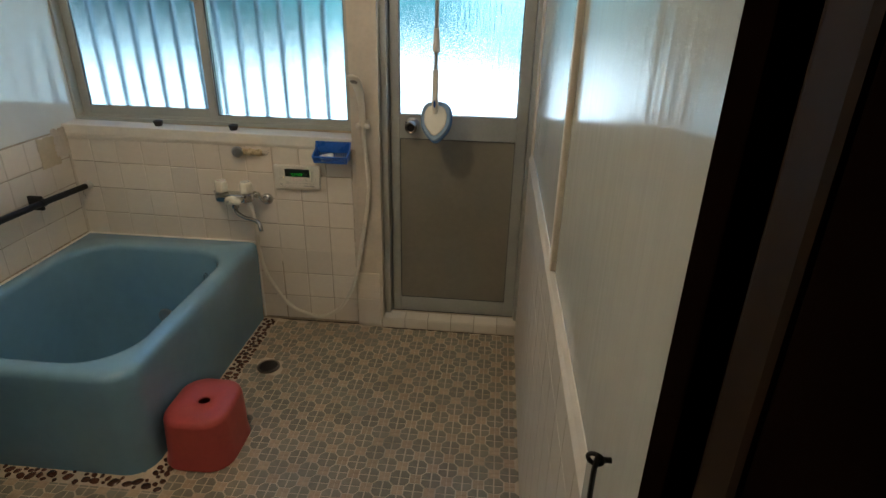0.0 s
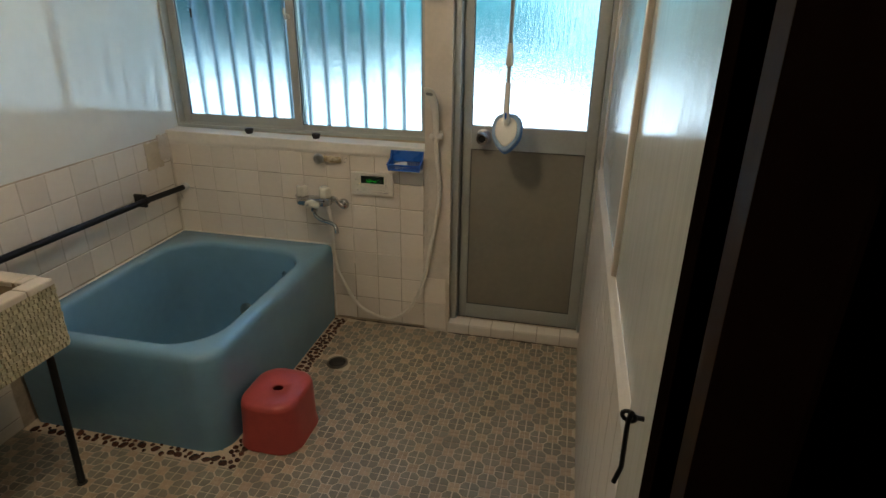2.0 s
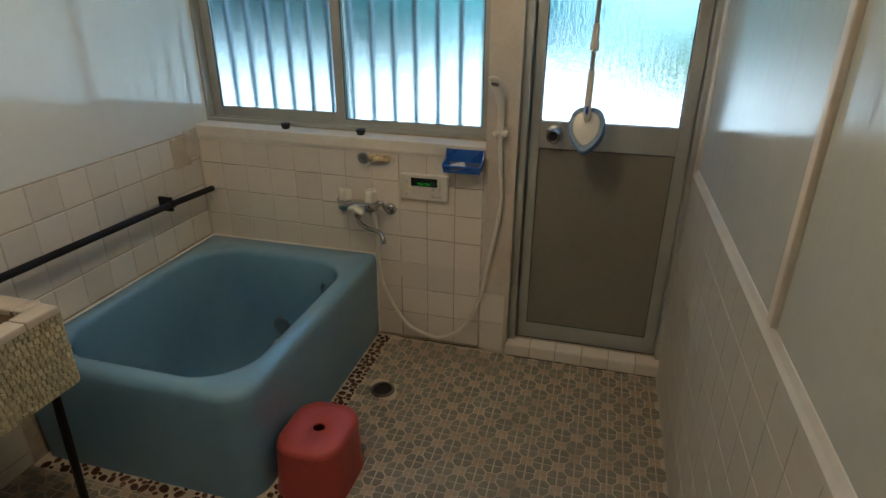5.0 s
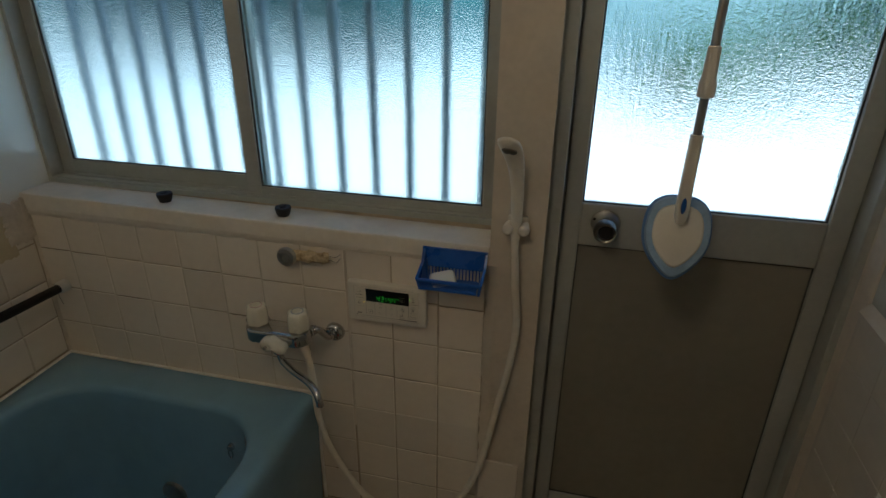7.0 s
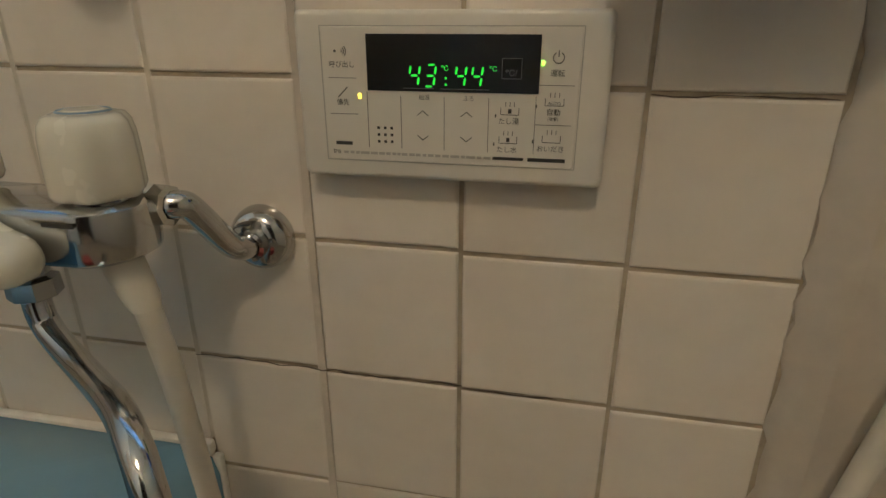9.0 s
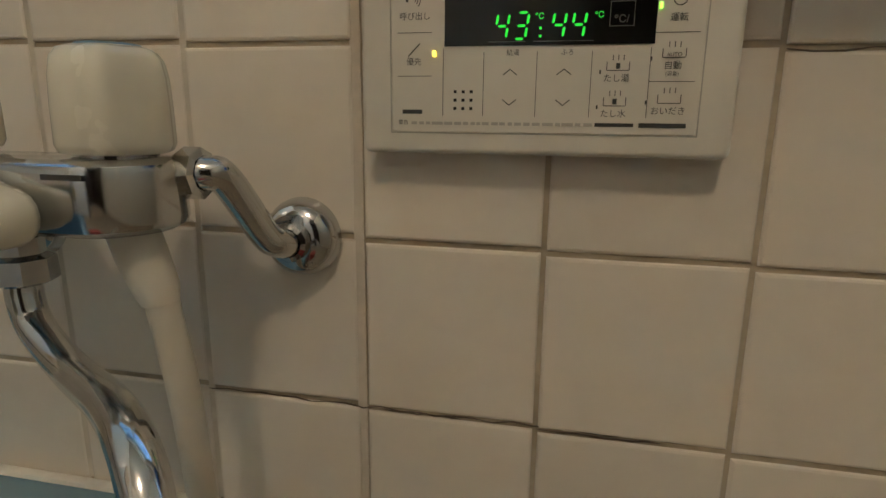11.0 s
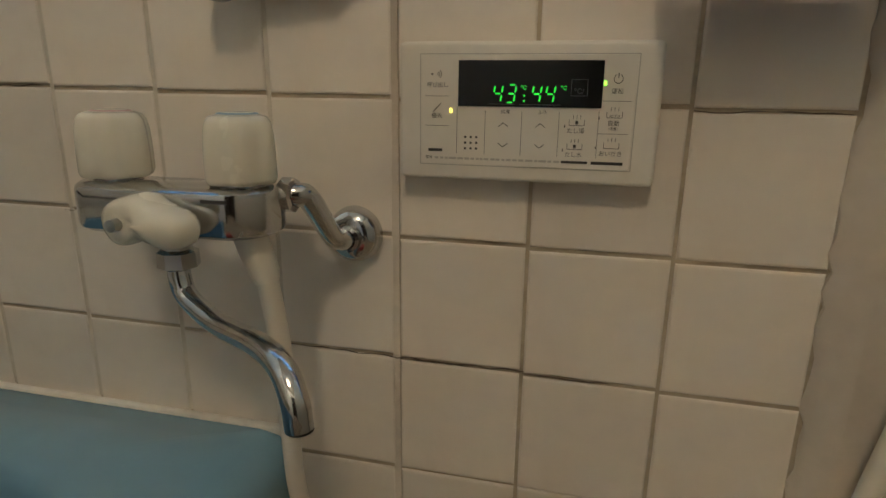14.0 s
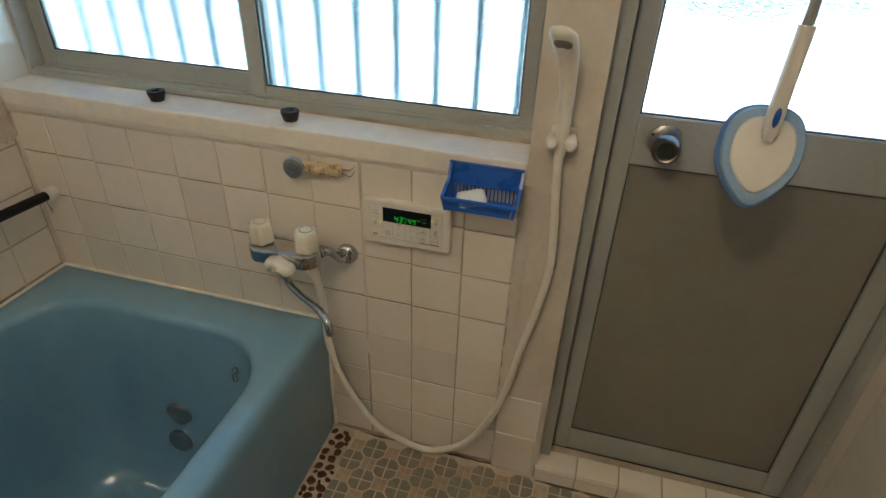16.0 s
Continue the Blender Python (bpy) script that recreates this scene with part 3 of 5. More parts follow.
# ---- floor drain ----
drain = thing("floor_drain", (-0.849, 1.986, 0.0), "round dark slotted drain cover set in the floor", "drain")
wpart("ring", lathe([(0.036, 0.001), (0.036, 0.006), (0.045, 0.006), (0.046, 0.001)], (-0.849, 1.986, 0), cap=False), DARKSTEEL, drain, "dull steel rim", True)
wpart("pan", lathe([(0.036, 0.0005), (0.0, 0.0005)], (-0.849, 1.986, 0), cap=False), RUBBER, drain)
for k in range(-4, 5):
    h = math.sqrt(0.037 ** 2 - (k * 0.008) ** 2)
    wpart("slat", box(-0.849 + k * 0.008 - 0.002, -0.849 + k * 0.008 + 0.002, 1.986 - h, 1.986 + h, 0.001, 0.0055), GRILLE, drain)

# ---- tub fittings ----
for fx, z, yy, r in ((-1.410, 0.052, 2.228, 0.034), (-1.425, -0.057, 2.220, 0.033)):
    f = thing("tub_fitting", (fx, yy, z), "dull round metal circulation cover in the tub wall", "fitting", "tub covers")
    wpart("cover", lathe([(0.0, yy - 0.008), (r * 0.55, yy - 0.009), (r * 0.8, yy - 0.006), (r, yy - 0.003), (r * 1.02, yy + 0.006)], (fx, 0, z), "Y", cap=False), STEEL, f, "", True)
    wpart("ring", lathe([(r * 1.0, yy - 0.001), (r * 1.08, yy), (r * 1.10, yy + 0.012)], (fx, 0, z), "Y", cap=False), STEEL, f, "", True)
HX, HY, HZ = -1.192, 2.238, 0.276
chain = thing("chain_hook", (HX, HY, HZ), "small chrome chain hook on the tub wall", "hook")
wpart("stud", lathe([(0.0, HY - 0.018), (0.008, HY - 0.017), (0.010, HY - 0.011), (0.010, HY + 0.012)], (HX, 0, HZ), "Y", 12, cap=False), CHROME, chain, "", True)
wpart("ring", tube([(HX + 0.006 * math.sin(a), HY - 0.016, HZ - 0.017 + 0.014 * math.cos(a)) for a in [k * 6.2832 / 14 for k in range(15)]], 0.002, 6), CHROME, chain, "", True)

# ---- sink ----
SX0, SX1, SY0, SY1, SZ0, SZ1 = XL + 0.004, -1.348, 0.62, 1.222, 0.488, 0.705
sink = thing("wash_sink", (-1.58, 0.92, SZ0), "old wash sink clad in sandy stone mosaic on black legs", "sink")
ring = [rrect(SX0, SX1, SY0, SY1, (0.008,) * 4, z, 2) for z in (SZ0, SZ1 - 0.022)]
inner = [rrect(SX0 + 0.05, SX1 - 0.05, SY0 + 0.05, SY1 - 0.05, (0.02,) * 4, z, 2) for z in (SZ1 - 0.022,)]
wpart("body", skin(ring + inner, cap1=False), STONEG, sink)
wpart("bowl", skin([rrect(SX0 + 0.049, SX1 - 0.049, SY0 + 0.049, SY1 - 0.049, (0.02,) * 4, SZ1 - 0.004, 4), rrect(SX0 + 0.06, SX1 - 0.06, SY0 + 0.06, SY1 - 0.06, (0.03,) * 4, SZ0 + 0.07, 4), rrect(SX0 + 0.08, SX1 - 0.08, SY0 + 0.08, SY1 - 0.08, (0.03,) * 4, SZ0 + 0.055, 4)], cap0=False), BASIN, sink, "brown stained terrazzo bowl", 50)
y = SY0
while y < SY1 - 0.02:
    y1 = min(y + 0.103, SY1)
    for x0, x1 in ((SX0, SX0 + 0.052), (SX1 - 0.050, SX1 + 0.004)):
        wpart("rim_tile", box(x0, x1, y + 0.001, y1 - 0.001, SZ1 - 0.021, SZ1, 0.006), RIMT, sink)
    y = y1
x = SX0 + 0.053
while x < SX1 - 0.06:
    x1 = min(x + 0.099, SX1 - 0.051)
    for y0, y1 in ((SY0 - 0.004, SY0 + 0.05), (SY1 - 0.050, SY1 + 0.006)):
        wpart("rim_tile", box(x + 0.001, x1 - 0.001, y0, y1, SZ1 - 0.0215, SZ1 - 0.0005, 0.006), RIMT, sink)
    x = x1
rng = random.Random(5)
bm = bmesh.new()


def chip(bm, o, u, v, d):
    """One split stone: a base quad and a smaller raised face."""
    base = [bm.verts.new(o + p) for p in (Vector(), u, u + v, v)]
    top = [bm.verts.new(o + p + d * rng.uniform(0.6, 1.3)) for p in (0.1 * u + 0.1 * v, 0.9 * u + 0.1 * v, 0.9 * u + 0.9 * v, 0.1 * u + 0.9 * v)]
    bm.faces.new(top)
    for i in range(4):
        bm.faces.new((base[i], base[(i + 1) % 4], top[(i + 1) % 4], top[i]))


z = SZ0 + 0.001
while z < SZ1 - 0.03:
    h = rng.uniform(0.0145, 0.0175)
    y = SY0
    while y < SY1 - 0.006:
        w = min(rng.choice((0.011, 0.013, 0.015, 0.017)) * rng.uniform(0.85, 1.15), SY1 - y)
        chip(bm, Vector((SX1 - 0.001, y + 0.001, z + 0.001)), Vector((0, w - 0.002, 0)), Vector((0, 0, h - 0.0015)), Vector((0.005, 0, 0)))
        y += w
    x = SX1
    while x > SX0 + 0.01:
        w = rng.choice((0.011, 0.013, 0.015, 0.017)) * rng.uniform(0.85, 1.15)
        chip(bm, Vector((x - 0.001, SY1 - 0.001, z + 0.001)), Vector((-w + 0.002, 0, 0)), Vector((0, 0, h - 0.0015)), Vector((0, 0.005, 0)))
        x -= w
    z += h
tagged(wpart("mosaic", bm, STONE, sink, "split sandy stone mosaic chips"), kind="stuff")
for yy in (1.168, 0.69):
    wpart("leg", tube([(-1.378, yy + 0.005, SZ0 + 0.002), (-1.381, yy, 0.25), (-1.385, yy - 0.005, 0.004)], 0.0105, 10), BLACK, sink, "", True)
    wpart("foot", lathe([(0.0, 0.0), (0.016, 0.0), (0.014, 0.006), (0.0, 0.006)], (-1.385, yy - 0.005, 0), n=14, cap=False), GRILLE, sink)

# ---- basket under the sink ----
bask = thing("laundry_basket", (-1.62, 0.86, 0.0), "pale grey slotted plastic basket on the floor", "basket")
wpart("rim", skin([rrect(-1.62 - a, -1.62 + a, 0.86 - b, 0.86 + b, (0.05,) * 4, z, 6) for a, b, z in ((0.142, 0.142, 0.272), (0.153, 0.153, 0.274), (0.160, 0.160, 0.284), (0.158, 0.158, 0.298), (0.150, 0.150, 0.303), (0.141, 0.141, 0.298), (0.138, 0.138, 0.272))], cap0=False, cap1=False), BASKET, bask, "", 60)


def bask_loop(z, g=0.0):
    a = 0.112 + 0.028 * z / 0.27 + g
    return rrect(-1.62 - a, -1.62 + a, 0.86 - a, 0.86 + a, (0.05,) * 4, z, 6)


for z in (0.004, 0.05, 0.095, 0.14, 0.185, 0.23, 0.262):
    h = 0.012
    wpart("band", skin([bask_loop(z), bask_loop(z + h), bask_loop(z + h, -0.003), bask_loop(z, -0.003), bask_loop(z)], cap0=False, cap1=False), BASKET, bask)
wpart("bottom", skin([bask_loop(0.004), bask_loop(0.008)]), BASKET, bask)
for side in range(4):
    for k in range(-4, 5):
        u = k * 0.025
        a0, a1 = 0.112, 0.140
        dirs = ((1, 0), (0, 1), (-1, 0), (0, -1))[side]
        tang = (-dirs[1], dirs[0])
        loops = []
        for z, a in ((0.004, a0), (0.275, a1)):
            c = Vector((-1.62 + dirs[0] * a + tang[0] * u, 0.86 + dirs[1] * a + tang[1] * u, z))
            t3, d3 = Vector((*tang, 0)) * 0.005, Vector((*dirs, 0)) * 0.0015
            loops.append([c - t3 - d3, c + t3 - d3, c + t3 + d3, c - t3 + d3])
        wpart("slat", skin(loops), BASKET, bask)

bask.location.x += 0.022

# ---- wall cabinet ----
cab = thing("wall_cabinet", (-1.76, 1.2, 1.12), "shallow cream painted wall cabinet on the white wall", "cabinet")
wpart("body", box(XL - 0.009, -1.752, 0.95, 1.462, 1.125, 1.70, 0.002), CREAM, cab)
wpart("ledge", box(XL - 0.009, -1.732, 0.94, 1.472, 1.108, 1.124, 0.003), SILLP, cab)
for bb in ((-1.752, -1.738, 0.95, 0.985, 1.126, 1.70), (-1.752, -1.738, 1.427, 1.462, 1.126, 1.70), (-1.752, -1.738, 0.985, 1.427, 1.126, 1.155), (-1.752, -1.738, 0.985, 1.427, 1.67, 1.70)):
    wpart("frame", box(*bb, 0.002), SILLP, cab)

# ---- handrail ----
rail = thing("handrail", (XL, 1.8, 0.64), "black steel handrail along the tiled wall", "handrail")
RX = -1.73
wpart("bar", tube([(RX, 2.338, 0.617), (RX, 2.08, 0.630), (RX, 1.7, 0.640), (RX, 1.29, 0.649)], 0.0125, 12), BLACK, rail, "", True)
wpart("end_cap", lathe([(0.0, 2.333), (0.0145, 2.334), (0.0165, 2.340), (0.0175, 2.3605), (0.0, 2.361)], (RX, 0, 0.617), "Y", 16, cap=False), CLEAR, rail, "white plastic end cap", True)
for yy, zz in ((2.08, 0.630), (1.315, 0.649)):
    wpart("clamp", lathe([(0.0125, yy - 0.011), (0.0165, yy - 0.010), (0.0165, yy + 0.010), (0.0125, yy + 0.011)], (RX, 0, zz), "Y", 14, cap=False), BLACK, rail, "", True)
    wpart("bracket", box(XL + 0.001, RX + 0.004, yy - 0.007, yy + 0.007, zz - 0.030, zz + 0.028, 0.005), BLACK, rail)


def ragged(y0, y1, z0, z1, rough, seed, step=0.008):
    """A torn-edged outline in the plane of the left wall."""
    out, r = [], random.Random(seed)
    for (ya, za), (yb, zb) in zip(((y0, z0), (y1, z0), (y1, z1), (y0, z1)), ((y1, z0), (y1, z1), (y0, z1), (y0, z0))):
        n = max(2, int(math.hypot(yb - ya, zb - za) / step))
        out += [(ya + (yb - ya) * k / n + r.uniform(-rough, rough), za + (zb - za) * k / n + r.uniform(-rough, rough)) for k in range(n)]
    return out


edge = ragged(2.195, 2.300, 0.728, 0.848, 0.0035, 3)
tape = solo("tape_patch", skin([[Vector((x, y, z)) for y, z in edge] for x in (XL - 0.001, XL + 0.0022)]), TAPE, "yellowed torn tape patch over the tile corner", "tape")
edge = ragged(2.285, YB - 0.001, 0.752, 0.868, 0.006, 5)
part("plaster_fill", skin([[Vector((x, 2.33 + s * (y - 2.33), 0.81 + s * (z - 0.81))) for y, z in edge] for x, s in ((XL - 0.001, 1.0), (XL + 0.004, 0.96), (XL + 0.008, 0.75), (XL + 0.010, 0.4))]), MORTAR, wall_left, "rough plaster fill in the corner")

# ---- mixer tap ----
tap = thing("mixer_tap", (-1.033, 2.268, 0.63), "chrome two handle wall mixer with milky knobs", "tap")
loops = []
for inset, z in ((0.006, 0.613), (0.001, 0.616), (0.0, 0.619), (0.0, 0.642), (0.001, 0.645), (0.005, 0.6475)):
    loops.append([Vector((p.x, p.y - 0.012 * (1 - ((p.x + 1.033) / 0.083) ** 2), p.z)) for p in rrect(-1.114 + inset, -0.952 - inset, 2.242 + inset, 2.298 - inset, (0.0275 - inset,) * 4, z, 10)])
wpart("body", skin(loops), CHROME, tap, "", 35)
for kx, ky in ((-1.086, 2.270), (-0.980, 2.268)):
    k = wpart("knob", skin([[Vector((kx + (r + 0.0014 * math.cos(6 * a)) * math.cos(a), ky + (r + 0.0014 * math.cos(6 * a)) * math.sin(a), z)) for a in [i * 2 * math.pi / 60 for i in range(60)]]
                            for r, z in ((0.0185, 0.6490), (0.0235, 0.6500), (0.0252, 0.6535), (0.0250, 0.670), (0.0243, 0.684), (0.0228, 0.6915), (0.0200, 0.6955), (0.0150, 0.697), (0.0138, 0.6962))]), KNOBP, tap, "milky white plastic tap knob", 60)
    wpart("cap", lathe([(0.0, 0.6988), (0.010, 0.6986), (0.0125, 0.6966)], (kx, ky, 0), n=24, cap=False), KNOBP, k)
    wpart("ring", lathe([(0.0128, 0.6974), (0.0136, 0.6982), (0.0144, 0.6972)], (kx, ky, 0), n=24, cap=False), PINK if kx < -1.05 else BLUEG, k)
    wpart("collar", lathe([(0.0165, 0.6465), (0.017, 0.6495)], (kx, ky, 0), n=20, cap=False), CHROME, tap)


def blob(lobes, cx, cz, n=44):
    """An outline round soft joined circles (x, z, radius), as offsets from its middle."""
    out = []
    for k in range(n):
        a = 2 * math.pi * k / n
        lo, hi = 0.0, 0.08
        for _ in range(28):
            mid = (lo + hi) / 2
            x, z = cx + mid * math.cos(a), cz + mid * math.sin(a)
            f = sum((r * r / max(1e-9, (x - px) ** 2 + (z - pz) ** 2)) ** 2 for px, pz, r in lobes)
            lo, hi = (mid, hi) if f > 1 else (lo, mid)
        out.append((lo * math.cos(a), lo * math.sin(a)))
    return out


outline = blob(((-1.040, 0.627, 0.0155), (-1.026, 0.634, 0.0120), (-1.012, 0.628, 0.0105), (-0.999, 0.624, 0.0118)), -1.022, 0.629)
wpart("diverter", skin([[Vector((-1.022 + s * u, y - 0.10 * u, 0.629 + s * v)) for u, v in outline] for s, y in ((0.72, 2.236), (0.92, 2.2335), (1.0, 2.228), (1.0, 2.217), (0.93, 2.2105), (0.76, 2.2065), (0.4, 2.2050), (0.05, 2.2048))]), KNOBP, tap, "white diverter lever", 60)
wpart("screw", lathe([(0.0, 2.2015), (0.0042, 2.202), (0.0045, 2.212)], (-1.036, 0, 0.628), "Y", 12, cap=False), STEEL, tap)
wpart("lever_hub", lathe([(0.011, 2.222), (0.012, 2.240)], (-1.030, 0, 0.628), "Y", 16), CHROME, tap)
wpart("neck", lathe([(0.0105, 0.610), (0.0105, 0.602), (0.0145, 0.600), (0.0150, 0.589), (0.0105, 0.587)], (-1.026, 2.250, 0), n=8, cap=False), CHROME, tap)
wpart("spout", tube(smooth_path([(-1.026, 2.250, 0.598), (-1.025, 2.248, 0.580), (-1.016, 2.244, 0.566), (-0.981, 2.226, 0.557), (-0.932, 2.194, 0.562), (-0.903, 2.171, 0.561), (-0.890, 2.160, 0.548), (-0.887, 2.158, 0.532)], 8), 0.0082, 18), CHROME, tap, "bent chrome swivel spout", True)
wpart("mouth", lathe([(0.0082, 0.5319), (0.0066, 0.5318), (0.0064, 0.543)], (-0.887, 2.158, 0), n=18, cap=False), GRILLE, tap)
for s in (1, -1):
    x0, ex = -1.033 + s * 0.078, -1.033 + s * 0.101
    leg = wpart("inlet", tube(smooth_path([(x0 - s * 0.004, 2.284, 0.639), (x0 + s * 0.008, 2.287, 0.639), (x0 + s * 0.013, 2.294, 0.635), (ex - s * 0.006, 2.322, 0.602), (ex - s * 0.002, 2.332, 0.5945), (ex, 2.342, 0.5935), (ex, 2.352, 0.5935)], 6), 0.0088, 14), CHROME, tap, "cranked chrome inlet", True)
    wpart("nut", lathe([(0.0090, x0 - s * 0.004), (0.0130, x0 - s * 0.003), (0.0130, x0 + s * 0.006), (0.0090, x0 + s * 0.007)], (0, 2.285, 0.639), "X", 8, cap=False), CHROME, leg)
    wpart("escutcheon", lathe([(0.0100, 2.344), (0.0150, 2.3445), (0.0198, 2.3470), (0.0230, 2.3515), (0.0245, 2.357), (0.0248, 2.3605), (0.0, 2.361)], (ex, 0, 0.5935), "Y", 30, cap=False), CHROME, leg, "", True)
    wpart("sleeve", lathe([(0.0088, 2.336), (0.0116, 2.337), (0.0116, 2.347), (0.0088, 2.348)], (ex, 0, 0.5935), "Y", 18, cap=False), CHROME, leg)
wpart("hose_union", tube([(-0.978, 2.268, 0.612), (-0.974, 2.268, 0.600), (-0.967, 2.268, 0.582), (-0.966, 2.268, 0.576)], [0.0122, 0.0122, 0.0108, 0.0088], 20), HOSEP, tap, "white hose union", True)
wpart("maker_plate", box(-0.992, -0.972, 2.2345, 2.2352, 0.6395, 0.6420), INK, tap)

# ---- shower ----
shower = thing("hand_shower", (-0.6, 2.32, 0.05), "aged white hand shower on a hanging plastic hose", "hand shower")
wpart("hose", tube(smooth_path([(-0.966, 2.268, 0.580), (-0.962, 2.274, 0.52), (-0.966, 2.287, 0.44), (-0.968, 2.300, 0.36), (-0.945, 2.310, 0.245), (-0.87, 2.312, 0.115), (-0.79, 2.314, 0.066), (-0.71, 2.316, 0.055), (-0.62, 2.318, 0.118),
                                (-0.555, 2.322, 0.26), (-0.520, 2.328, 0.44), (-0.492, 2.330, 0.60), (-0.484, 2.330, 0.70), (-0.492, 2.328, 0.80), (-0.498, 2.326, 0.885), (-0.499, 2.324, 0.918)], 8), 0.0082, 12), HOSEP, shower, "white plastic hose", True)
loops = []
for cx, cy, cz, w, d, lean in ((-0.498, 2.326, 0.905, 0.0085, 0.0085, 0), (-0.498, 2.325, 0.918, 0.0105, 0.0105, 0), (-0.498, 2.322, 0.960, 0.0115, 0.0105, 4), (-0.499, 2.317, 1.014, 0.0130, 0.0105, 10), (-0.502, 2.307, 1.056, 0.0155, 0.0110, 18),
                               (-0.506, 2.294, 1.084, 0.0190, 0.0115, 30), (-0.511, 2.282, 1.104, 0.0220, 0.0115, 45), (-0.515, 2.268, 1.119, 0.0225, 0.0105, 55), (-0.518, 2.256, 1.127, 0.0185, 0.0080, 62), (-0.519, 2.250, 1.131, 0.0100, 0.0030, 64)):
    m = pose(cx, cy, cz, lean, 0, -14)
    loops.append([m @ Vector((w * math.cos(a), d * math.sin(a), 0)) for a in [k * 2 * math.pi / 24 for k in range(24)]])
wpart("handle", skin(loops), HOSEP, shower, "", 70)
fc = lathe([(0.0, -0.0016), (0.0130, -0.0014), (0.0150, 0.0), (0.0150, 0.004)], n=24, cap=False)
bmesh.ops.transform(fc, matrix=pose(-0.5140, 2.2675, 1.1050, -43, 0, -14) @ Matrix.Diagonal((1.0, 0.80, 1, 1)), verts=fc.verts)
wpart("spray_plate", fc, GREYP, shower, "grey oval spray plate")
for hz in (0.933, 1.462):
    hook = thing("shower_hook", (-0.497, 2.34, hz), "white plastic shower hook on the painted post", "hook", "shower hooks")
    wpart("plate", box(-0.518, -0.476, 2.343, 2.352, hz - 0.018, hz + 0.018, 0.003), WHITEP, hook)
    for dx in (-0.0160, 0.0160):
        wpart("prong", lathe([(0.0, 2.302), (0.007, 2.303), (0.0115, 2.308), (0.0115, 2.320), (0.008, 2.344)], (-0.497 + dx, 0, hz), "Y", 14, cap=False), WHITEP, hook, "", True)

# ---- remote control ----
rem = thing("bath_heater_remote", (-0.787, 2.35, 0.70), "white bath heater remote with a lit green display", "remote control")
RZ0, RZ1, RX0, RX1, RY = 0.648, 0.750, -0.8855, -0.6935, 2.3425
wpart("case", skin([[Vector((p.x, yy, p.y)) for p in rrect(RX0 + i, RX1 - i, RZ0 + i, RZ1 - i, (0.004,) * 4, 0, 3)] for i, yy in ((0.002, 2.3625), (0.0, 2.356), (0.0, 2.3445), (0.0012, 2.343), (0.003, RY))]), WHITEP, rem, "", 40)
wpart("face", skin([[Vector((p.x, yy, p.y)) for p in rrect(-0.868 + i, -0.711 - i, 0.6595 + i, 0.7405 - i, (0.002,) * 4, 0, 3)] for i, yy in ((0.0, 2.3430), (0.0, 2.3420), (0.0004, 2.3417))]), WHITEP, rem)
bm = box(-0.8688, -0.7102, 2.3421, 2.3424, 0.6587, 0.6593)
for bb in ((-0.8688, -0.7102, 2.3421, 2.3424, 0.7407, 0.7413), (-0.8690, -0.8684, 2.3421, 2.3424, 0.659, 0.741), (-0.7106, -0.7100, 2.3421, 2.3424, 0.659, 0.741)):
    box(*bb, bm=bm)
wpart("groove", bm, INKL, rem)
FY = 2.3415
lcd = wpart("display", box(-0.839, -0.734, FY - 0.0004, 2.3420, 0.7035, 0.7365), LCD, rem, "black display with green figures")
bm = bmesh.new()


def segments(bm, x, z, w, h, on):
    """A seven-segment figure, leaning to the right, in the plane of the display."""
    t = 0.0013
    cells = {"a": ((0, h), (w, h)), "b": ((w, h), (w, h / 2)), "c": ((w, h / 2), (w, 0)), "d": ((0, 0), (w, 0)), "e": ((0, 0), (0, h / 2)), "f": ((0, h / 2), (0, h)), "g": ((0, h / 2), (w, h / 2))}
    for s in on:
        (x0, z0), (x1, z1) = cells[s]
        a, c = Vector((x0, z0)), Vector((x1, z1))
        d = (c - a).normalized()
        nn = Vector((-d.y, d.x)) * t / 2
        a, c = a + d * 0.0007, c - d * 0.0007
        vs = []
        for p in (a, a + d * t / 2 + nn, c - d * t / 2 + nn, c, c - d * t / 2 - nn, a + d * t / 2 - nn):
            vs.append(bm.verts.new((x + p.x + 0.14 * p.y, FY - 0.0007, z + p.y)))
        bm.faces.new(vs)


for dx, on in ((0.0, "bcfg"), (0.0098, "abcdg"), (0.0284, "bcfg"), (0.0382, "bcfg")):
    segments(bm, -0.8128 + dx, 0.7066, 0.0058, 0.0126, on)
for zz in (0.7072, 0.7110):
    box(-0.7902, -0.7889, FY - 0.0008, FY - 0.0006, zz, zz + 0.0013, bm=bm)
wpart("figures", bm, GREEN, lcd, "green lit figures")


def words(text, x, z, size, mat, parent, name="print", y=FY - 0.0004, align="CENTER"):
    cu = bpy.data.curves.new("print", "FONT")
    cu.body, cu.size, cu.align_x, cu.extrude = text, size, align, 0.00004
    tmp = bpy.data.objects.new("print", cu)
    me = bpy.data.meshes.new_from_object(tmp)
    bpy.data.objects.remove(tmp)
    bm = bmesh.new()
    bm.from_mesh(me)
    bpy.data.meshes.remove(me)
    bmesh.ops.transform(bm, matrix=pose(x, y, z, 90), verts=bm.verts)
    return wpart(name, bm, mat, parent)


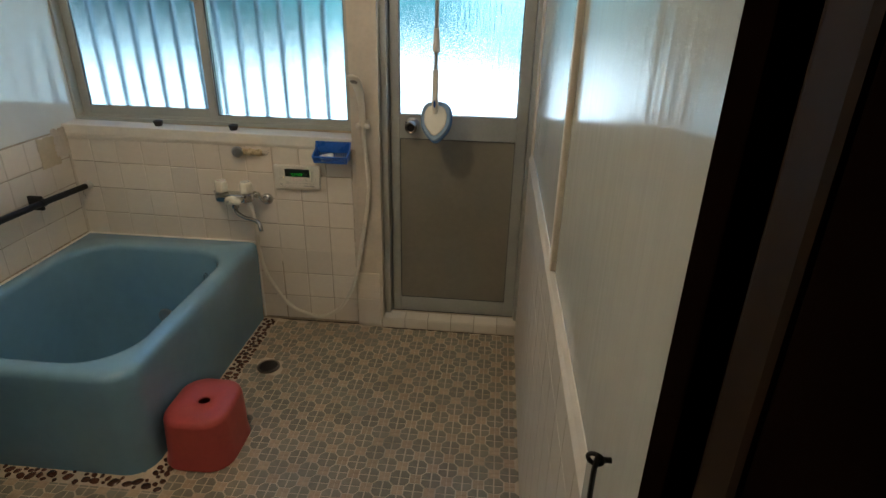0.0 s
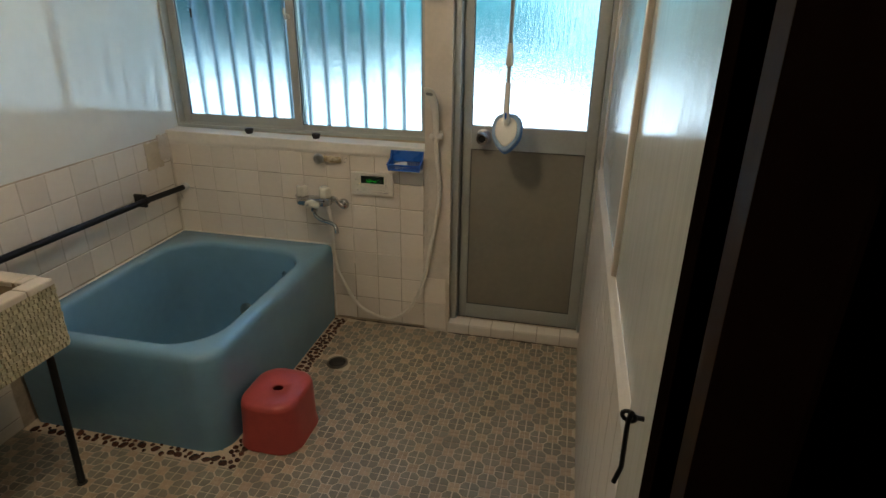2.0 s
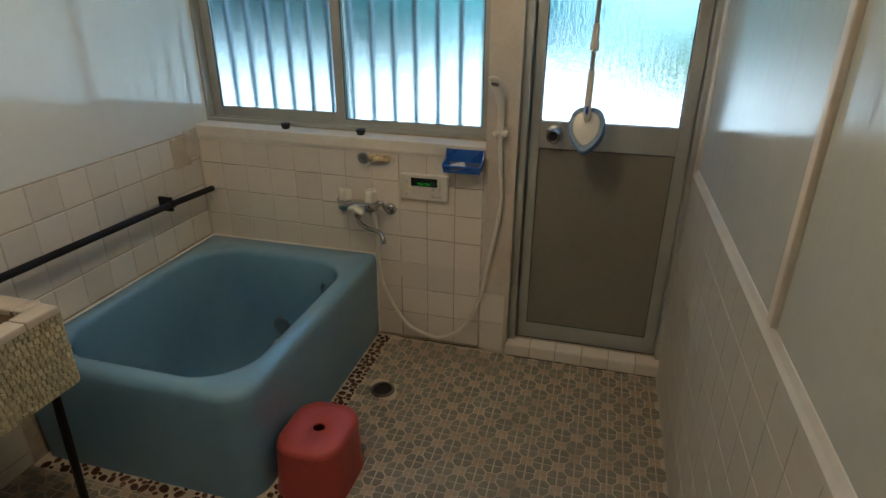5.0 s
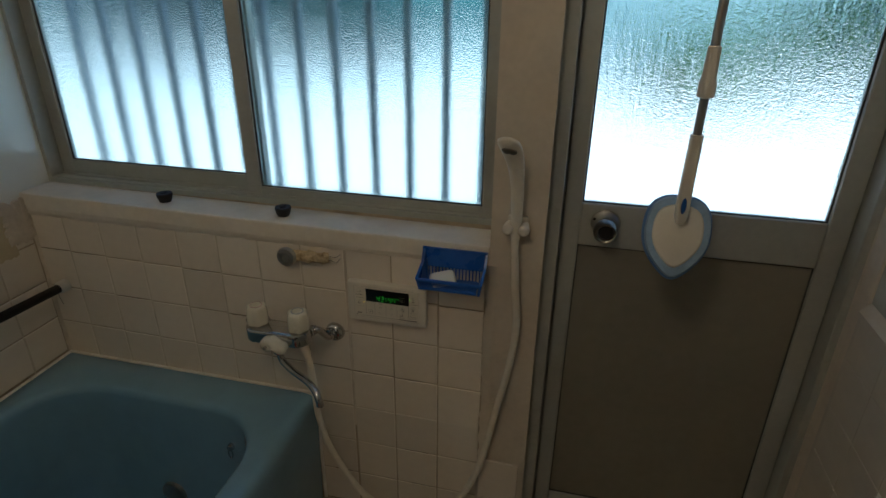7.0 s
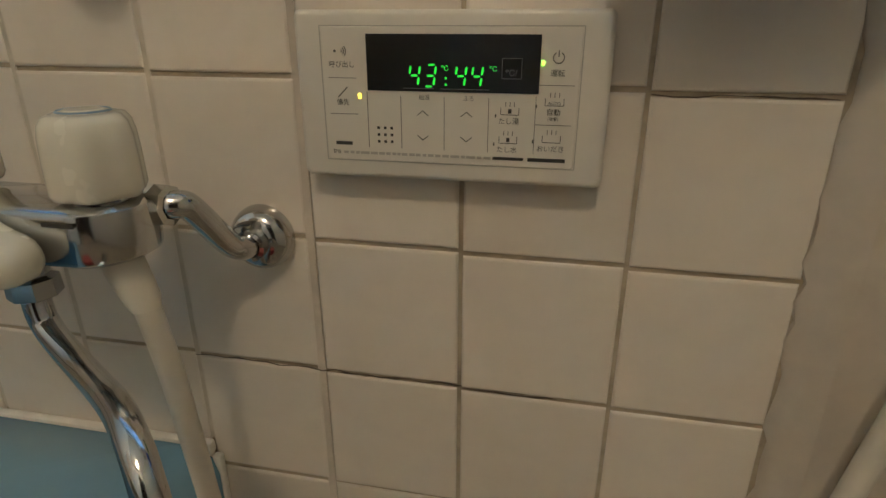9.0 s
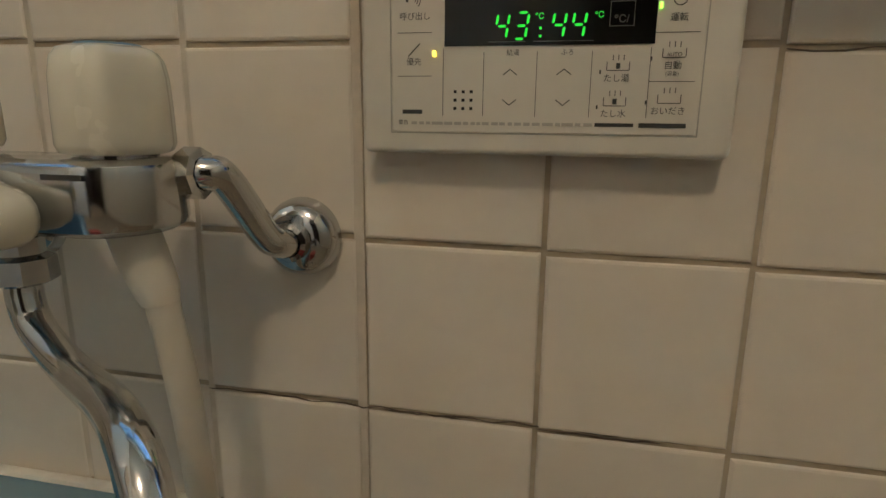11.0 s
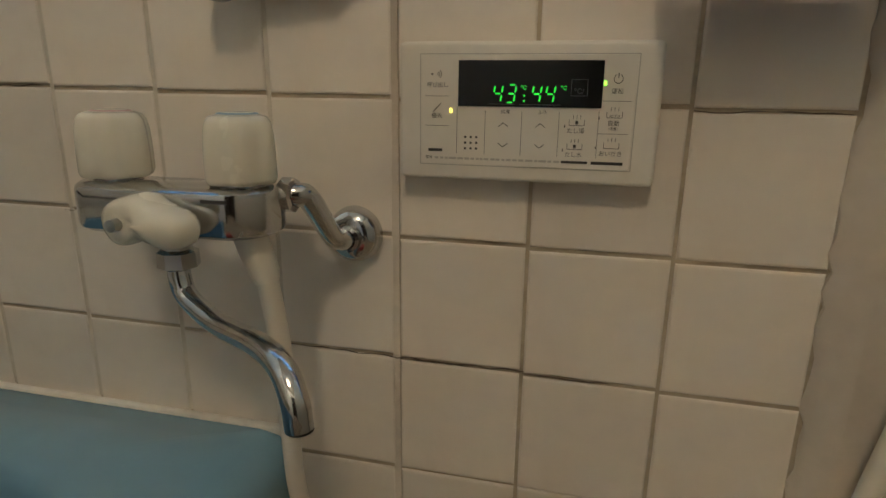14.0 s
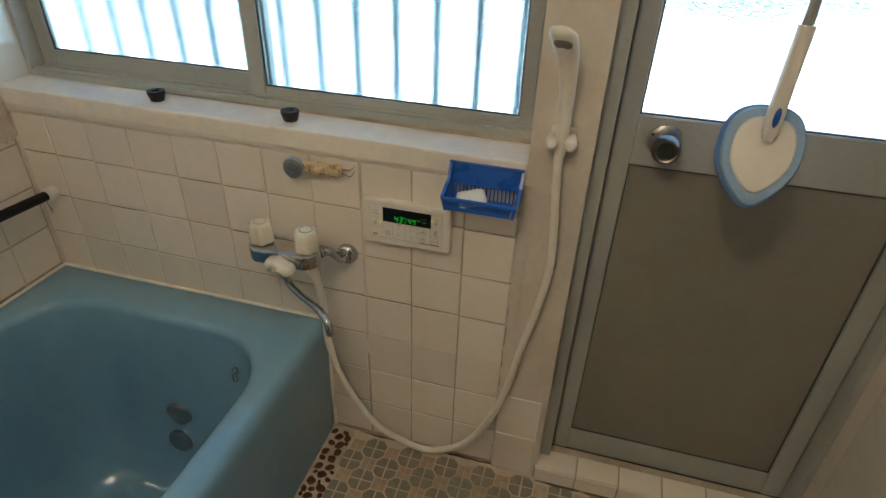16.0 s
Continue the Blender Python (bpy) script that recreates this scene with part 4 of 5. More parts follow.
for tx in (-0.7902, -0.7612):
    words("℃", tx, 0.7160, 0.0040, GREEN, lcd, "degree_sign", FY - 0.0007)
words("℃/", -0.7505, 0.7135, 0.0050, DIM, lcd, "mark", FY - 0.0007)
bm = box(-0.7560, -0.7445, FY - 0.0008, FY - 0.0006, 0.7118, 0.7121)
for bb in ((-0.7560, -0.7445, FY - 0.0008, FY - 0.0006, 0.7232, 0.7235), (-0.7561, -0.7558, FY - 0.0008, FY - 0.0006, 0.7118, 0.7235), (-0.7447, -0.7444, FY - 0.0008, FY - 0.0006, 0.7118, 0.7235),
           (-0.816, -0.797, FY - 0.0008, FY - 0.0006, 0.7052, 0.7055), (-0.793, -0.763, FY - 0.0008, FY - 0.0006, 0.7052, 0.7055)):
    box(*bb, bm=bm)
wpart("mark", bm, DIM, lcd)
wpart("led", box(-0.8452, -0.8437, FY - 0.0006, 2.3417, 0.6985, 0.7014, 0.0002), YELLOW, rem, "lit yellow lamp")
wpart("led", box(-0.7332, -0.7318, FY - 0.0006, 2.3417, 0.7195, 0.7224, 0.0002), LIME, rem, "lit green lamp")
for bb in ((-0.8645, -0.8460, 0.7105, 0.7108), (-0.8645, -0.8460, 0.6885, 0.6888), (-0.7345, -0.7135, 0.7085, 0.7088), (-0.7355, -0.7140, 0.6855, 0.6858),
           (-0.8398, -0.8395, 0.668, 0.7025), (-0.8182, -0.8179, 0.668, 0.7005), (-0.7908, -0.7905, 0.668, 0.7005), (-0.7635, -0.7632, 0.668, 0.7005), (-0.7355, -0.7352, 0.668, 0.7020)):
    wpart("divider", box(bb[0], bb[1], FY - 0.0001, 2.3418, bb[2], bb[3]), INK, rem)
for x, z, s, text in ((-0.8550, 0.7172, 0.0042, "呼び出し"), (-0.8555, 0.6945, 0.0042, "優先"), (-0.8030, 0.6988, 0.0034, "給湯"), (-0.7755, 0.6988, 0.0034, "ふろ"), (-0.7510, 0.6858, 0.0042, "たし湯"), (-0.7515, 0.6685, 0.0042, "たし水"),
                      (-0.7238, 0.7140, 0.0042, "運転"), (-0.7248, 0.6918, 0.0042, "自動"), (-0.7248, 0.6885, 0.0024, "(湯量)"), (-0.7252, 0.6700, 0.0042, "おいだき"), (-0.7245, 0.6975, 0.0026, "AUTO"), (-0.8615, 0.6635, 0.0028, "警告")):
    words(text, x, z, s, INK, rem)
bm = None
for x, z, up in ((-0.8042, 0.6905, 1), (-0.7768, 0.6905, 1), (-0.8042, 0.6752, -1), (-0.7768, 0.6752, -1)):
    for sgn in (-1, 1):
        b = box(-0.0024, 0.0024, 0, 0.0002, -0.00025, 0.00025)
        bmesh.ops.transform(b, matrix=pose(x + sgn * 0.0017, FY - 0.0002, z, 0, sgn * up * 38), verts=b.verts)
        bm = merge(bm, b)
for cx, cz, arrow in ((-0.7505, 0.6910, 1), (-0.7510, 0.6738, 1), (-0.7245, 0.6970, 0), (-0.7250, 0.6752, 0)):
    for bb in ((cx - 0.0052, cx + 0.0052, cz - 0.0002, cz + 0.0002), (cx - 0.0056, cx - 0.0052, cz, cz + 0.0042), (cx + 0.0052, cx + 0.0056, cz, cz + 0.0042)):
        bm = box(bb[0], bb[1], FY - 0.0002, FY, bb[2], bb[3], bm=bm)
    for k in (-1, 0, 1):
        bm = box(cx + k * 0.0026 - 0.0002, cx + k * 0.0026 + 0.0002, FY - 0.0002, FY, cz + 0.0048, cz + 0.0075, bm=bm)
    if arrow:
        bm = box(cx - 0.001, cx + 0.001, FY - 0.0002, FY, cz + 0.0008, cz + 0.0035, bm=bm)
for x, z in ((-0.7590, 0.6893), (-0.7595, 0.6721), (-0.7350, 0.6955), (-0.7360, 0.6745)):
    bm = box(x - 0.0004, x + 0.0004, FY - 0.0002, FY, z, z + 0.002, bm=bm)
tagged(wpart("symbols", bm, INK, rem), kind="stuff")
bm = tube([(-0.7238 + 0.0031 * math.sin(a), FY, 0.7240 + 0.0031 * math.cos(a)) for a in [0.5 + k * 5.28 / 16 for k in range(17)]], 0.00028, 5)
box(-0.7241, -0.7235, FY - 0.0003, FY, 0.7245, 0.7280, bm=bm)
for k in range(3):
    r = 0.0012 + 0.0013 * k
    tube([(-0.8560 + r * math.cos(a), FY, 0.7265 + r * math.sin(a)) for a in [-0.8 + i * 0.2 for i in range(9)]], 0.00025, 5, bm=bm)
box(-0.8600, -0.8586, FY - 0.0003, FY, 0.7258, 0.7272, bm=bm)
b = box(-0.0045, 0.0045, 0, 0.0002, -0.0003, 0.0003)
bmesh.ops.transform(b, matrix=pose(-0.8555, FY - 0.0002, 0.7020, 0, -45), verts=b.verts)
bm = merge(bm, b)
tagged(wpart("symbols", bm, INK, rem), kind="stuff")
bm = None
for i in range(3):
    for j in range(3):
        x, z = -0.8330 + i * 0.0043, 0.6720 + j * 0.0043
        bm = box(x - 0.0008, x + 0.0008, FY - 0.0002, 2.3418, z - 0.0008, z + 0.0008, bm=bm)
tagged(wpart("speaker_holes", bm, RUBBER, rem), kind="stuff")
wpart("maker_mark", box(-0.8620, -0.8510, FY - 0.0002, 2.3418, 0.6690, 0.6712), INK, rem)
rng = random.Random(8)
bm, x = None, -0.8570
while x < -0.765:
    w = rng.uniform(0.002, 0.006)
    bm = box(x, x + w, FY - 0.0002, 2.3418, 0.6634, 0.6650, bm=bm)
    x += w + rng.uniform(0.0006, 0.0015)
tagged(wpart("small_print", bm, INKL, rem), kind="stuff")
bm = box(-0.7600, -0.7410, FY - 0.0002, 2.3418, 0.6634, 0.6652)
box(-0.7385, -0.7160, FY - 0.0002, 2.3418, 0.6632, 0.6654, bm=bm)
tagged(wpart("small_print", bm, INK, rem), kind="stuff")

# ---- soap dish ----
dish = thing("soap_dish", (-0.63, 2.33, 0.80), "dark blue slotted plastic soap dish hung on the wall", "soap dish")
DX0, DX1, DY0, DY1, DZ0, DZ1 = -0.700, -0.560, 2.285, 2.3535, 0.781, 0.857
wpart("tray", skin([rrect(DX0 + 0.014, DX1 - 0.014, DY0 + 0.010, DY1 - 0.002, (0.01,) * 4, DZ0, 4), rrect(DX0 + 0.012, DX1 - 0.012, DY0 + 0.008, DY1 - 0.002, (0.01,) * 4, DZ0 + 0.003, 4)]), BLUEP, dish)
for k in range(31):
    x = DX0 + 0.013 + k * (DX1 - DX0 - 0.026) / 30
    xs = DX0 + 0.006 + k * (DX1 - DX0 - 0.012) / 30
    wpart("front_slat", skin([[Vector((xx - 0.0011, yy, zz)), Vector((xx + 0.0011, yy, zz)), Vector((xx + 0.0011, yy + 0.002, zz)), Vector((xx - 0.0011, yy + 0.002, zz))] for xx, yy, zz in ((x, DY0 + 0.0065, DZ0 + 0.008), (xs, DY0 + 0.001, DZ0 + 0.024))]), BLUEP, dish)
    if k % 2 == 0:
        wpart("back_slat", box(x - 0.0013, x + 0.0013, DY1 - 0.005, DY1 - 0.003, DZ0 + 0.002, DZ0 + 0.03), BLUEP, dish)
wpart("front_rim", box(DX0, DX1 + 0.003, DY0 - 0.002, DY0 + 0.004, DZ0 + 0.023, DZ0 + 0.030, 0.0015), BLUEP, dish)
wpart("front_band", box(DX0 + 0.009, DX1 - 0.009, DY0 + 0.005, DY0 + 0.0085, DZ0 + 0.001, DZ0 + 0.009, 0.001), BLUEP, dish)
for x0, x1 in ((DX0 - 0.002, DX0 + 0.004), (DX1 - 0.002, DX1 + 0.004)):
    wpart("side", skin([[Vector((x0 + (0.006 if x0 < -0.6 else -0.006), DY0 + 0.006, DZ0)), Vector((x1 + (0.006 if x0 < -0.6 else -0.006), DY0 + 0.006, DZ0)), Vector((x1, DY0, DZ0 + 0.030)), Vector((x0, DY0, DZ0 + 0.030))],
                        [Vector((x0 + (0.01 if x0 < -0.6 else -0.01), DY1 - 0.02, DZ0)), Vector((x1 + (0.01 if x0 < -0.6 else -0.01), DY1 - 0.02, DZ0)), Vector((x1, DY1 - 0.02, DZ0 + 0.044)), Vector((x0, DY1 - 0.02, DZ0 + 0.044))],
                        [Vector((x0 + (0.008 if x0 < -0.6 else -0.008), DY1, DZ0)), Vector((x1 + (0.008 if x0 < -0.6 else -0.008), DY1, DZ0)), Vector((x1, DY1, DZ1)), Vector((x0, DY1, DZ1))]]), BLUEP, dish)
wpart("back", box(DX0, DX1, DY1 - 0.003, DY1, DZ0 + 0.029, DZ1, 0.001), BLUEP, dish)
wpart("back_rim", box(DX0 - 0.002, DX1 + 0.002, DY1 - 0.006, DY1, DZ1 - 0.004, DZ1, 0.001), BLUEP, dish)
soap = thing("soap_bar", (-0.648, 2.315, DZ0 + 0.007), "thin worn white soap bar in the blue dish", "soap")
sb = skin([rrect(-0.034 + i, 0.034 - i, -0.021 + i, 0.021 - i, (0.012 - i * 0.5,) * 4, z, 5) for i, z in ((0.003, 0.0), (0.0, 0.003), (0.0, 0.007), (0.003, 0.010), (0.008, 0.0115))])
bmesh.ops.transform(sb, matrix=pose(0, 0.002, 0.008, 22, -8, 24) @ Matrix.Diagonal((0.82, 0.95, 1, 1)), verts=sb.verts)
part("bar", sb, SOAP, soap, "", 60)

# ---- capped pipe ----
cp = thing("capped_pipe", (-0.95, 2.33, 0.80), "old lagged pipe stub with a round steel cap", "pipe")
wpart("cap", lathe([(0.0, 2.2985), (0.005, 2.2985), (0.006, 2.2995), (0.0095, 2.2995), (0.0105, 2.297), (0.0150, 2.2968), (0.0158, 2.2976), (0.0208, 2.298), (0.0232, 2.301), (0.0232, 2.309), (0.0, 2.310)], (-1.026, 0.024, 0.802), "Y", 28, cap=False), STEEL, cp, "round brushed steel cap", True)
pts = smooth_path([(-1.024, 2.334, 0.802), (-1.012, 2.341, 0.801), (-0.992, 2.346, 0.800), (-0.968, 2.349, 0.799), (-0.948, 2.351, 0.797), (-0.934, 2.358, 0.796)], 6)
rng = random.Random(2)
bm = tube(pts, [0.009 + 0.004 * min(1, k / 10) + rng.uniform(-0.0012, 0.0022) for k in range(len(pts))], 14)
for v in bm.verts:
    v.co += 0.0026 * noise.noise_vector(v.co * 110) + 0.0012 * noise.noise_vector(v.co * 300)
wpart("lagging", bm, RUST, cp, "brown flaking lagging", True)
for dz in (0.0, -0.010):
    wpart("wire", tube(smooth_path([(-0.937, 2.354, 0.800 + dz), (-0.925, 2.352, 0.803 + dz), (-0.914, 2.355, 0.801 + 1.4 * dz), (-0.905, 2.3595, 0.808 + dz)], 4), 0.0006, 6), RUBBER, cp, "thin dark wire end")

# ---- plugs on the sill ----
for k, (x, y) in enumerate(((-1.390, 2.405), (-1.062, 2.400))):
    pl = thing("rubber_plug", (x, y, 0.8775 - 0.0098 * (x + 1.3525)), "small black rubber plug on the sill", "plug", "plugs on the sill")
    part("stopper", lathe([(0.0, 0.0), (0.014, 0.0), (0.018, 0.012), (0.0195, 0.018), (0.0185, 0.022), (0.009, 0.0225), (0.009, 0.020), (0.0, 0.020)], n=20, cap=False), RUBBER, pl, "", True)
    part("tab", box(-0.003, 0.003, -0.008, 0.008, 0.019, 0.025, 0.001), RUBBER, pl)

# ---- door knob ----
kn = wpart("door_knob", lathe([(0.0, 2.436), (0.020, 2.436), (0.030, 2.441), (0.031, 2.4465), (0.0, 2.447)], (-0.318, 0, 0.918), "Y", 28, cap=False), STEEL, door, "round worn chrome door knob", True)
wpart("grip", lathe([(0.013, 2.437), (0.013, 2.425), (0.021, 2.418), (0.0255, 2.405), (0.0245, 2.392), (0.020, 2.386), (0.0165, 2.388), (0.0150, 2.398)], (-0.318, 0, 0.918), "Y", 28, cap=False), DARKSTEEL, kn, "", True)
# black disc that gives the knob's hollow its deep shade
wpart("keyhole", lathe([(0.0, 2.3960), (0.0153, 2.3962), (0.0153, 2.399)], (-0.318, 0, 0.918), "Y", 20, cap=False), RUBBER, kn)
wpart("pin", lathe([(0.0, 2.434), (0.003, 2.4345), (0.003, 2.437)], (-0.342, 0, 0.930), "Y", 8, cap=False), RUBBER, kn)
door.location.y -= 0.012

# ---- long cleaning brush ----
BX, BY, BZ = -0.206, 2.246, 0.986
br = thing("bath_scrubber", (BX, BY, 1.9), "long handled blue and white bath scrubber hanging up", "scrubber")


def heart(s, y, rx=0.056, up=0.066, down=0.082):
    """A rounded triangle, point down."""
    out = []
    for k in range(40):
        a = 2 * math.pi * k / 40
        c, q = math.cos(a), math.sin(a)
        w = rx * (1.0 if q > 0 else (1 - 0.46 * q * q))
        e = 0.75 if q > 0 else 0.92
        out.append(Vector((s * w * math.copysign(abs(c) ** e, c), y, s * (up if q > 0 else down) * math.copysign(abs(q) ** e, q))))
    return out


tilt = pose(BX + 0.001, BY, BZ, -21, 0, -4)
for nm, mat, rows in (("sponge", BLUES, ((0.98, 0.042), (1.05, 0.037), (1.04, 0.016), (0.99, 0.012))), ("pad", BLUEL, ((0.96, 0.012), (0.985, 0.010), (0.975, 0.002), (0.94, -0.001), (0.75, -0.001))), ("plate", WHITEP, ((0.76, 0.0), (0.755, -0.003), (0.73, -0.0055), (0.69, -0.006)))):
    b = skin([heart(s, y) for s, y in rows])
    bmesh.ops.transform(b, matrix=tilt, verts=b.verts)
    wpart(nm, b, mat, br, {"sponge": "blue sponge", "pad": "pale blue scrub pad", "plate": "white plastic head"}[nm], 50)
wpart("pivot", box(BX - 0.007, BX + 0.007, BY - 0.014, BY + 0.004, BZ + 0.020, BZ + 0.040, 0.003), WHITEP, br)
b = lathe([(0.0, -0.004), (0.007, -0.003), (0.009, 0.0), (0.0, 0.004)], n=16, axis="Y", cap=False)
bmesh.ops.transform(b, matrix=Matrix.Translation((BX - 0.001, BY - 0.022, BZ + 0.058)) @ Matrix.Diagonal((0.5, 1, 1.6, 1)), verts=b.verts)
wpart("button", b, BLUEK, br, "blue release button", True)
wpart("grip", skin([[Vector((p.x, p.y, z)) for p in rrect(BX + dx - w, BX + dx + w, BY - 0.018, BY - 0.018 + 2 * w, (w * 0.6,) * 4, 0, 4)] for w, z, dx in ((0.0100, BZ + 0.030, 0.0), (0.0112, BZ + 0.05, 0.0), (0.0108, BZ + 0.09, 0.0), (0.0100, BZ + 0.178, 0.001))]), WHITEP, br, "", 50)
wpart("pole", tube([(BX + 0.001, BY - 0.007, BZ + 0.17), (BX + 0.003, BY - 0.007, BZ + 0.5), (BX + 0.006, BY - 0.006, 1.93)], 0.0072, 12), STEEL, br, "grey telescopic pole", True)
wpart("collar", lathe([(0.0085, 1.222), (0.0135, 1.225), (0.0140, 1.245), (0.0115, 1.252), (0.0100, 1.30), (0.0080, 1.302)], (BX + 0.002, BY - 0.007, 0), n=18, cap=False), WHITEP, br, "white locking collar", True)
wpart("hanger", tube([(BX + 0.006 + 0.012 * math.sin(a), BY - 0.006, 1.945 + 0.018 * math.cos(a)) for a in [k * 6.2832 / 16 for k in range(17)]], 0.003, 6), WHITEP, br)
wpart("cord", tube([(BX + 0.006, BY - 0.006, 1.962), (BX + 0.006, BY - 0.006, H_ROOM)], 0.0015, 6), WHITEP, br)

# ---- hook and eye ----
HKX, HKY, HKZ = 0.1075, 0.440, 1.110
hk = thing("door_hook", (HKX + 0.012, HKY, HKZ), "black iron hook hanging from its eye on the casing", "hook")
wpart("eye", tube([(HKX + 0.0052 * math.cos(a), HKY - 0.0025 * math.cos(a), HKZ + 0.0046 * math.sin(a)) for a in [k * 6.2832 / 14 for k in range(15)]], 0.0019, 8), BLACK, hk, "", True)
wpart("shank", tube([(HKX + 0.004, HKY + 0.001, HKZ - 0.001), (HKX + 0.016, HKY + 0.004, HKZ - 0.004)], 0.0023, 8), BLACK, hk)
wpart("hook", tube(smooth_path([(HKX + dx, HKY + dy, HKZ + dz) for dx, dy, dz in ((0.0020, -0.002, 0.007), (0.0005, -0.004, 0.004), (-0.0005, -0.004, -0.006), (0.0, -0.002, -0.026), (0.0005, -0.001, -0.050), (-0.0002, -0.002, -0.055), (-0.0045, -0.005, -0.068))], 5), 0.0022, 8), BLACK, hk, "", True)

# ---- wall and floor tiles ----
CACHE = {}


def tile_mesh(w, h, d=0.006, e=0.0022, mat=None, kind=""):
    """A glazed tile, front to -y, centred, with softened edges."""
    key = (round(w, 3), round(h, 3), mat.name)
    if key not in CACHE:
        hw, hh = w / 2, h / 2
        bm = skin([[Vector((sx * (hw - i), y, sz * (hh - i))) for sx, sz in ((-1, -1), (1, -1), (1, 1), (-1, 1))] for i, y in ((0, d), (0, 0.0016), (e * 0.35, 0.0005), (e, 0.0))])
        CACHE[key] = link_mesh("tile", bm, mat)
    return CACHE[key]


rng = random.Random(11)


def lay(parent, name, m, me, loose=1.0):
    ob = new(name, me)
    ob.parent = parent
    ob.matrix_basis = m @ pose(0, loose * rng.uniform(-0.0004, 0.0004), 0, loose * rng.gauss(0, 0.18), 0, loose * rng.gauss(0, 0.18))
    return ob


ROWS_Z = [0.010, 0.128, 0.245, 0.363, 0.479, 0.593, 0.708, 0.821]
COLS_X = [XL + 0.002, -1.684, -1.5735, -1.461, -1.346, -1.2325, -1.121, -1.009, -0.897, -0.783, -0.670, -0.561]
for x0, x1 in zip(COLS_X, COLS_X[1:]):
    for z0, z1 in zip(ROWS_Z, ROWS_Z[1:]):
        if x1 < TUBX + 0.03 and z1 < 0.37:
            continue
        lo = 0.0042 if x0 == -0.897 else 0.0018
        dz = -0.005 if x0 == -0.670 and z0 > 0.45 else 0.018 * (-0.95 - x0) if z0 > 0.3 else 0.0   # the courses rise towards the corner
        if z1 > 0.8:
            z1 -= dz * 0.8
        lay(wall_back, "tile", pose((x0 + lo + x1 - 0.0016) / 2, YB, (z0 + z1) / 2 + dz), tile_mesh(x1 - x0 - lo - 0.0016, z1 - z0 - 0.0034, mat=TILE))
        if rng.random() < 0.4 and x0 < -0.70:
            w = rng.uniform(0.35, 0.95) * (x1 - x0)
            xa = rng.uniform(x0, x1 - w)
            part("joint_crack", tube([(xa + w * q / 9, YB + 0.0012, z0 + dz + rng.uniform(-0.0011, 0.0011)) for q in range(10)], [0.0002] + [rng.uniform(0.0003, 0.0007) for _ in range(8)] + [0.0002], 5), DIRT, wall_back)
for x0, x1, z in ((-1.02, -0.674, 0.4790), (-1.24, -1.03, 0.5965), (-0.668, -0.565, 0.7025)):
    n = int((x1 - x0) / 0.012)
    part("joint_crack", tube([(x0 + (x1 - x0) * q / n, YB + 0.0009, z + rng.uniform(-0.0014, 0.0014)) for q in range(n + 1)], [rng.uniform(0.0002, 0.0007) for _ in range(n + 1)], 5), DIRT, wall_back)
band = []
for k in range(90):
    x = XL + 0.002 + (1.785 - 0.002 - 0.542) * k / 89
    low = 0.8185 + rng.uniform(-0.0022, 0.0022)
    top = 0.8405 - 0.0096 * (x + 1.3525)
    band.append([Vector((x, y, z)) for y, z in ((YB + 0.006, low), (YB - 0.0008, low), (YB - 0.0022, low + 0.003), (YB - 0.0062, 0.829), (YB - 0.0066, top), (YB + 0.006, top))])
part("mortar_band", skin(band), SILLP, wall_back, "uneven cream plaster band under the sill", 60)
corner = [[Vector((XL + a, YB - b, z)) for a, b in ((-0.001, -0.001), (0.0055 + e, -0.001), (0.003, 0.003), (-0.001, 0.0055 + e))] for z, e in [(0.39 + 0.436 * k / 30, rng.uniform(-0.0015, 0.002)) for k in range(31)]]
part("corner_fill", skin(corner), MORTAR, wall_back, "rough cream fill in the tiled corner", 60)
part("corner_crack", tube([(XL + 0.016 + dx, YB - 0.0004, z) for dx, z in ((0.0, 0.602), (0.003, 0.588), (0.001, 0.575), (0.006, 0.562), (0.009, 0.549))], [0.0004, 0.0010, 0.0007, 0.0010, 0.0003], 5), DIRT, wall_back, "thin dark crack")
rag = random.Random(19)
rows = []
for k in range(60):
    z = 0.0 + 0.826 * k / 59
    e = rag.uniform(-0.004, 0.004)
    rows.append([Vector((x, y, z)) for x, y in ((-0.562 + e, YB + 0.004), (-0.561 + e, YB - 0.0006), (-0.553 + e * 0.4, YB - 0.0032), (-0.546, YB - 0.0075), (-0.540, YB - 0.0106), (-0.534, YB - 0.0112), (-0.534, YB + 0.004))])
part("plaster_strip", skin(rows), CREAM, wall_back, "cream paint feathered over the tile ends", 60)
part("mortar_joint", box(-0.9000, -0.8935, YB + 0.0008, YB + 0.006, 0.3, 0.824), MORTAR, wall_back)
for z0, z1 in ((0.014, 0.142), (0.145, 0.272)):
    lay(wall_back, "tile", pose(-0.505, YB - 0.014, (z0 + z1) / 2), tile_mesh(0.101, z1 - z0, mat=TILE))
zs = [0.853 - 0.1145 * k for k in range(8)] + [0.002]
for k in range(18):
    y1 = 2.355 - 0.1135 * k
    y0 = max(y1 - 0.1135, 0.315)
    if y1 - y0 < 0.02:
        continue
    for z1, z0 in zip(zs, zs[1:]):
        if y1 > TUBY + 0.03 and z1 < 0.40 or z1 - z0 < 0.02:
            continue
        lay(wall_left, "tile", pose(XL, (y0 + y1) / 2, (z0 + z1) / 2, 0, 0, 90), tile_mesh(y1 - y0 - 0.0032, z1 - z0 - 0.0032, mat=TILE))
zs = [0.818, 0.730, 0.617, 0.503, 0.389, 0.275, 0.161, 0.047, 0.002]
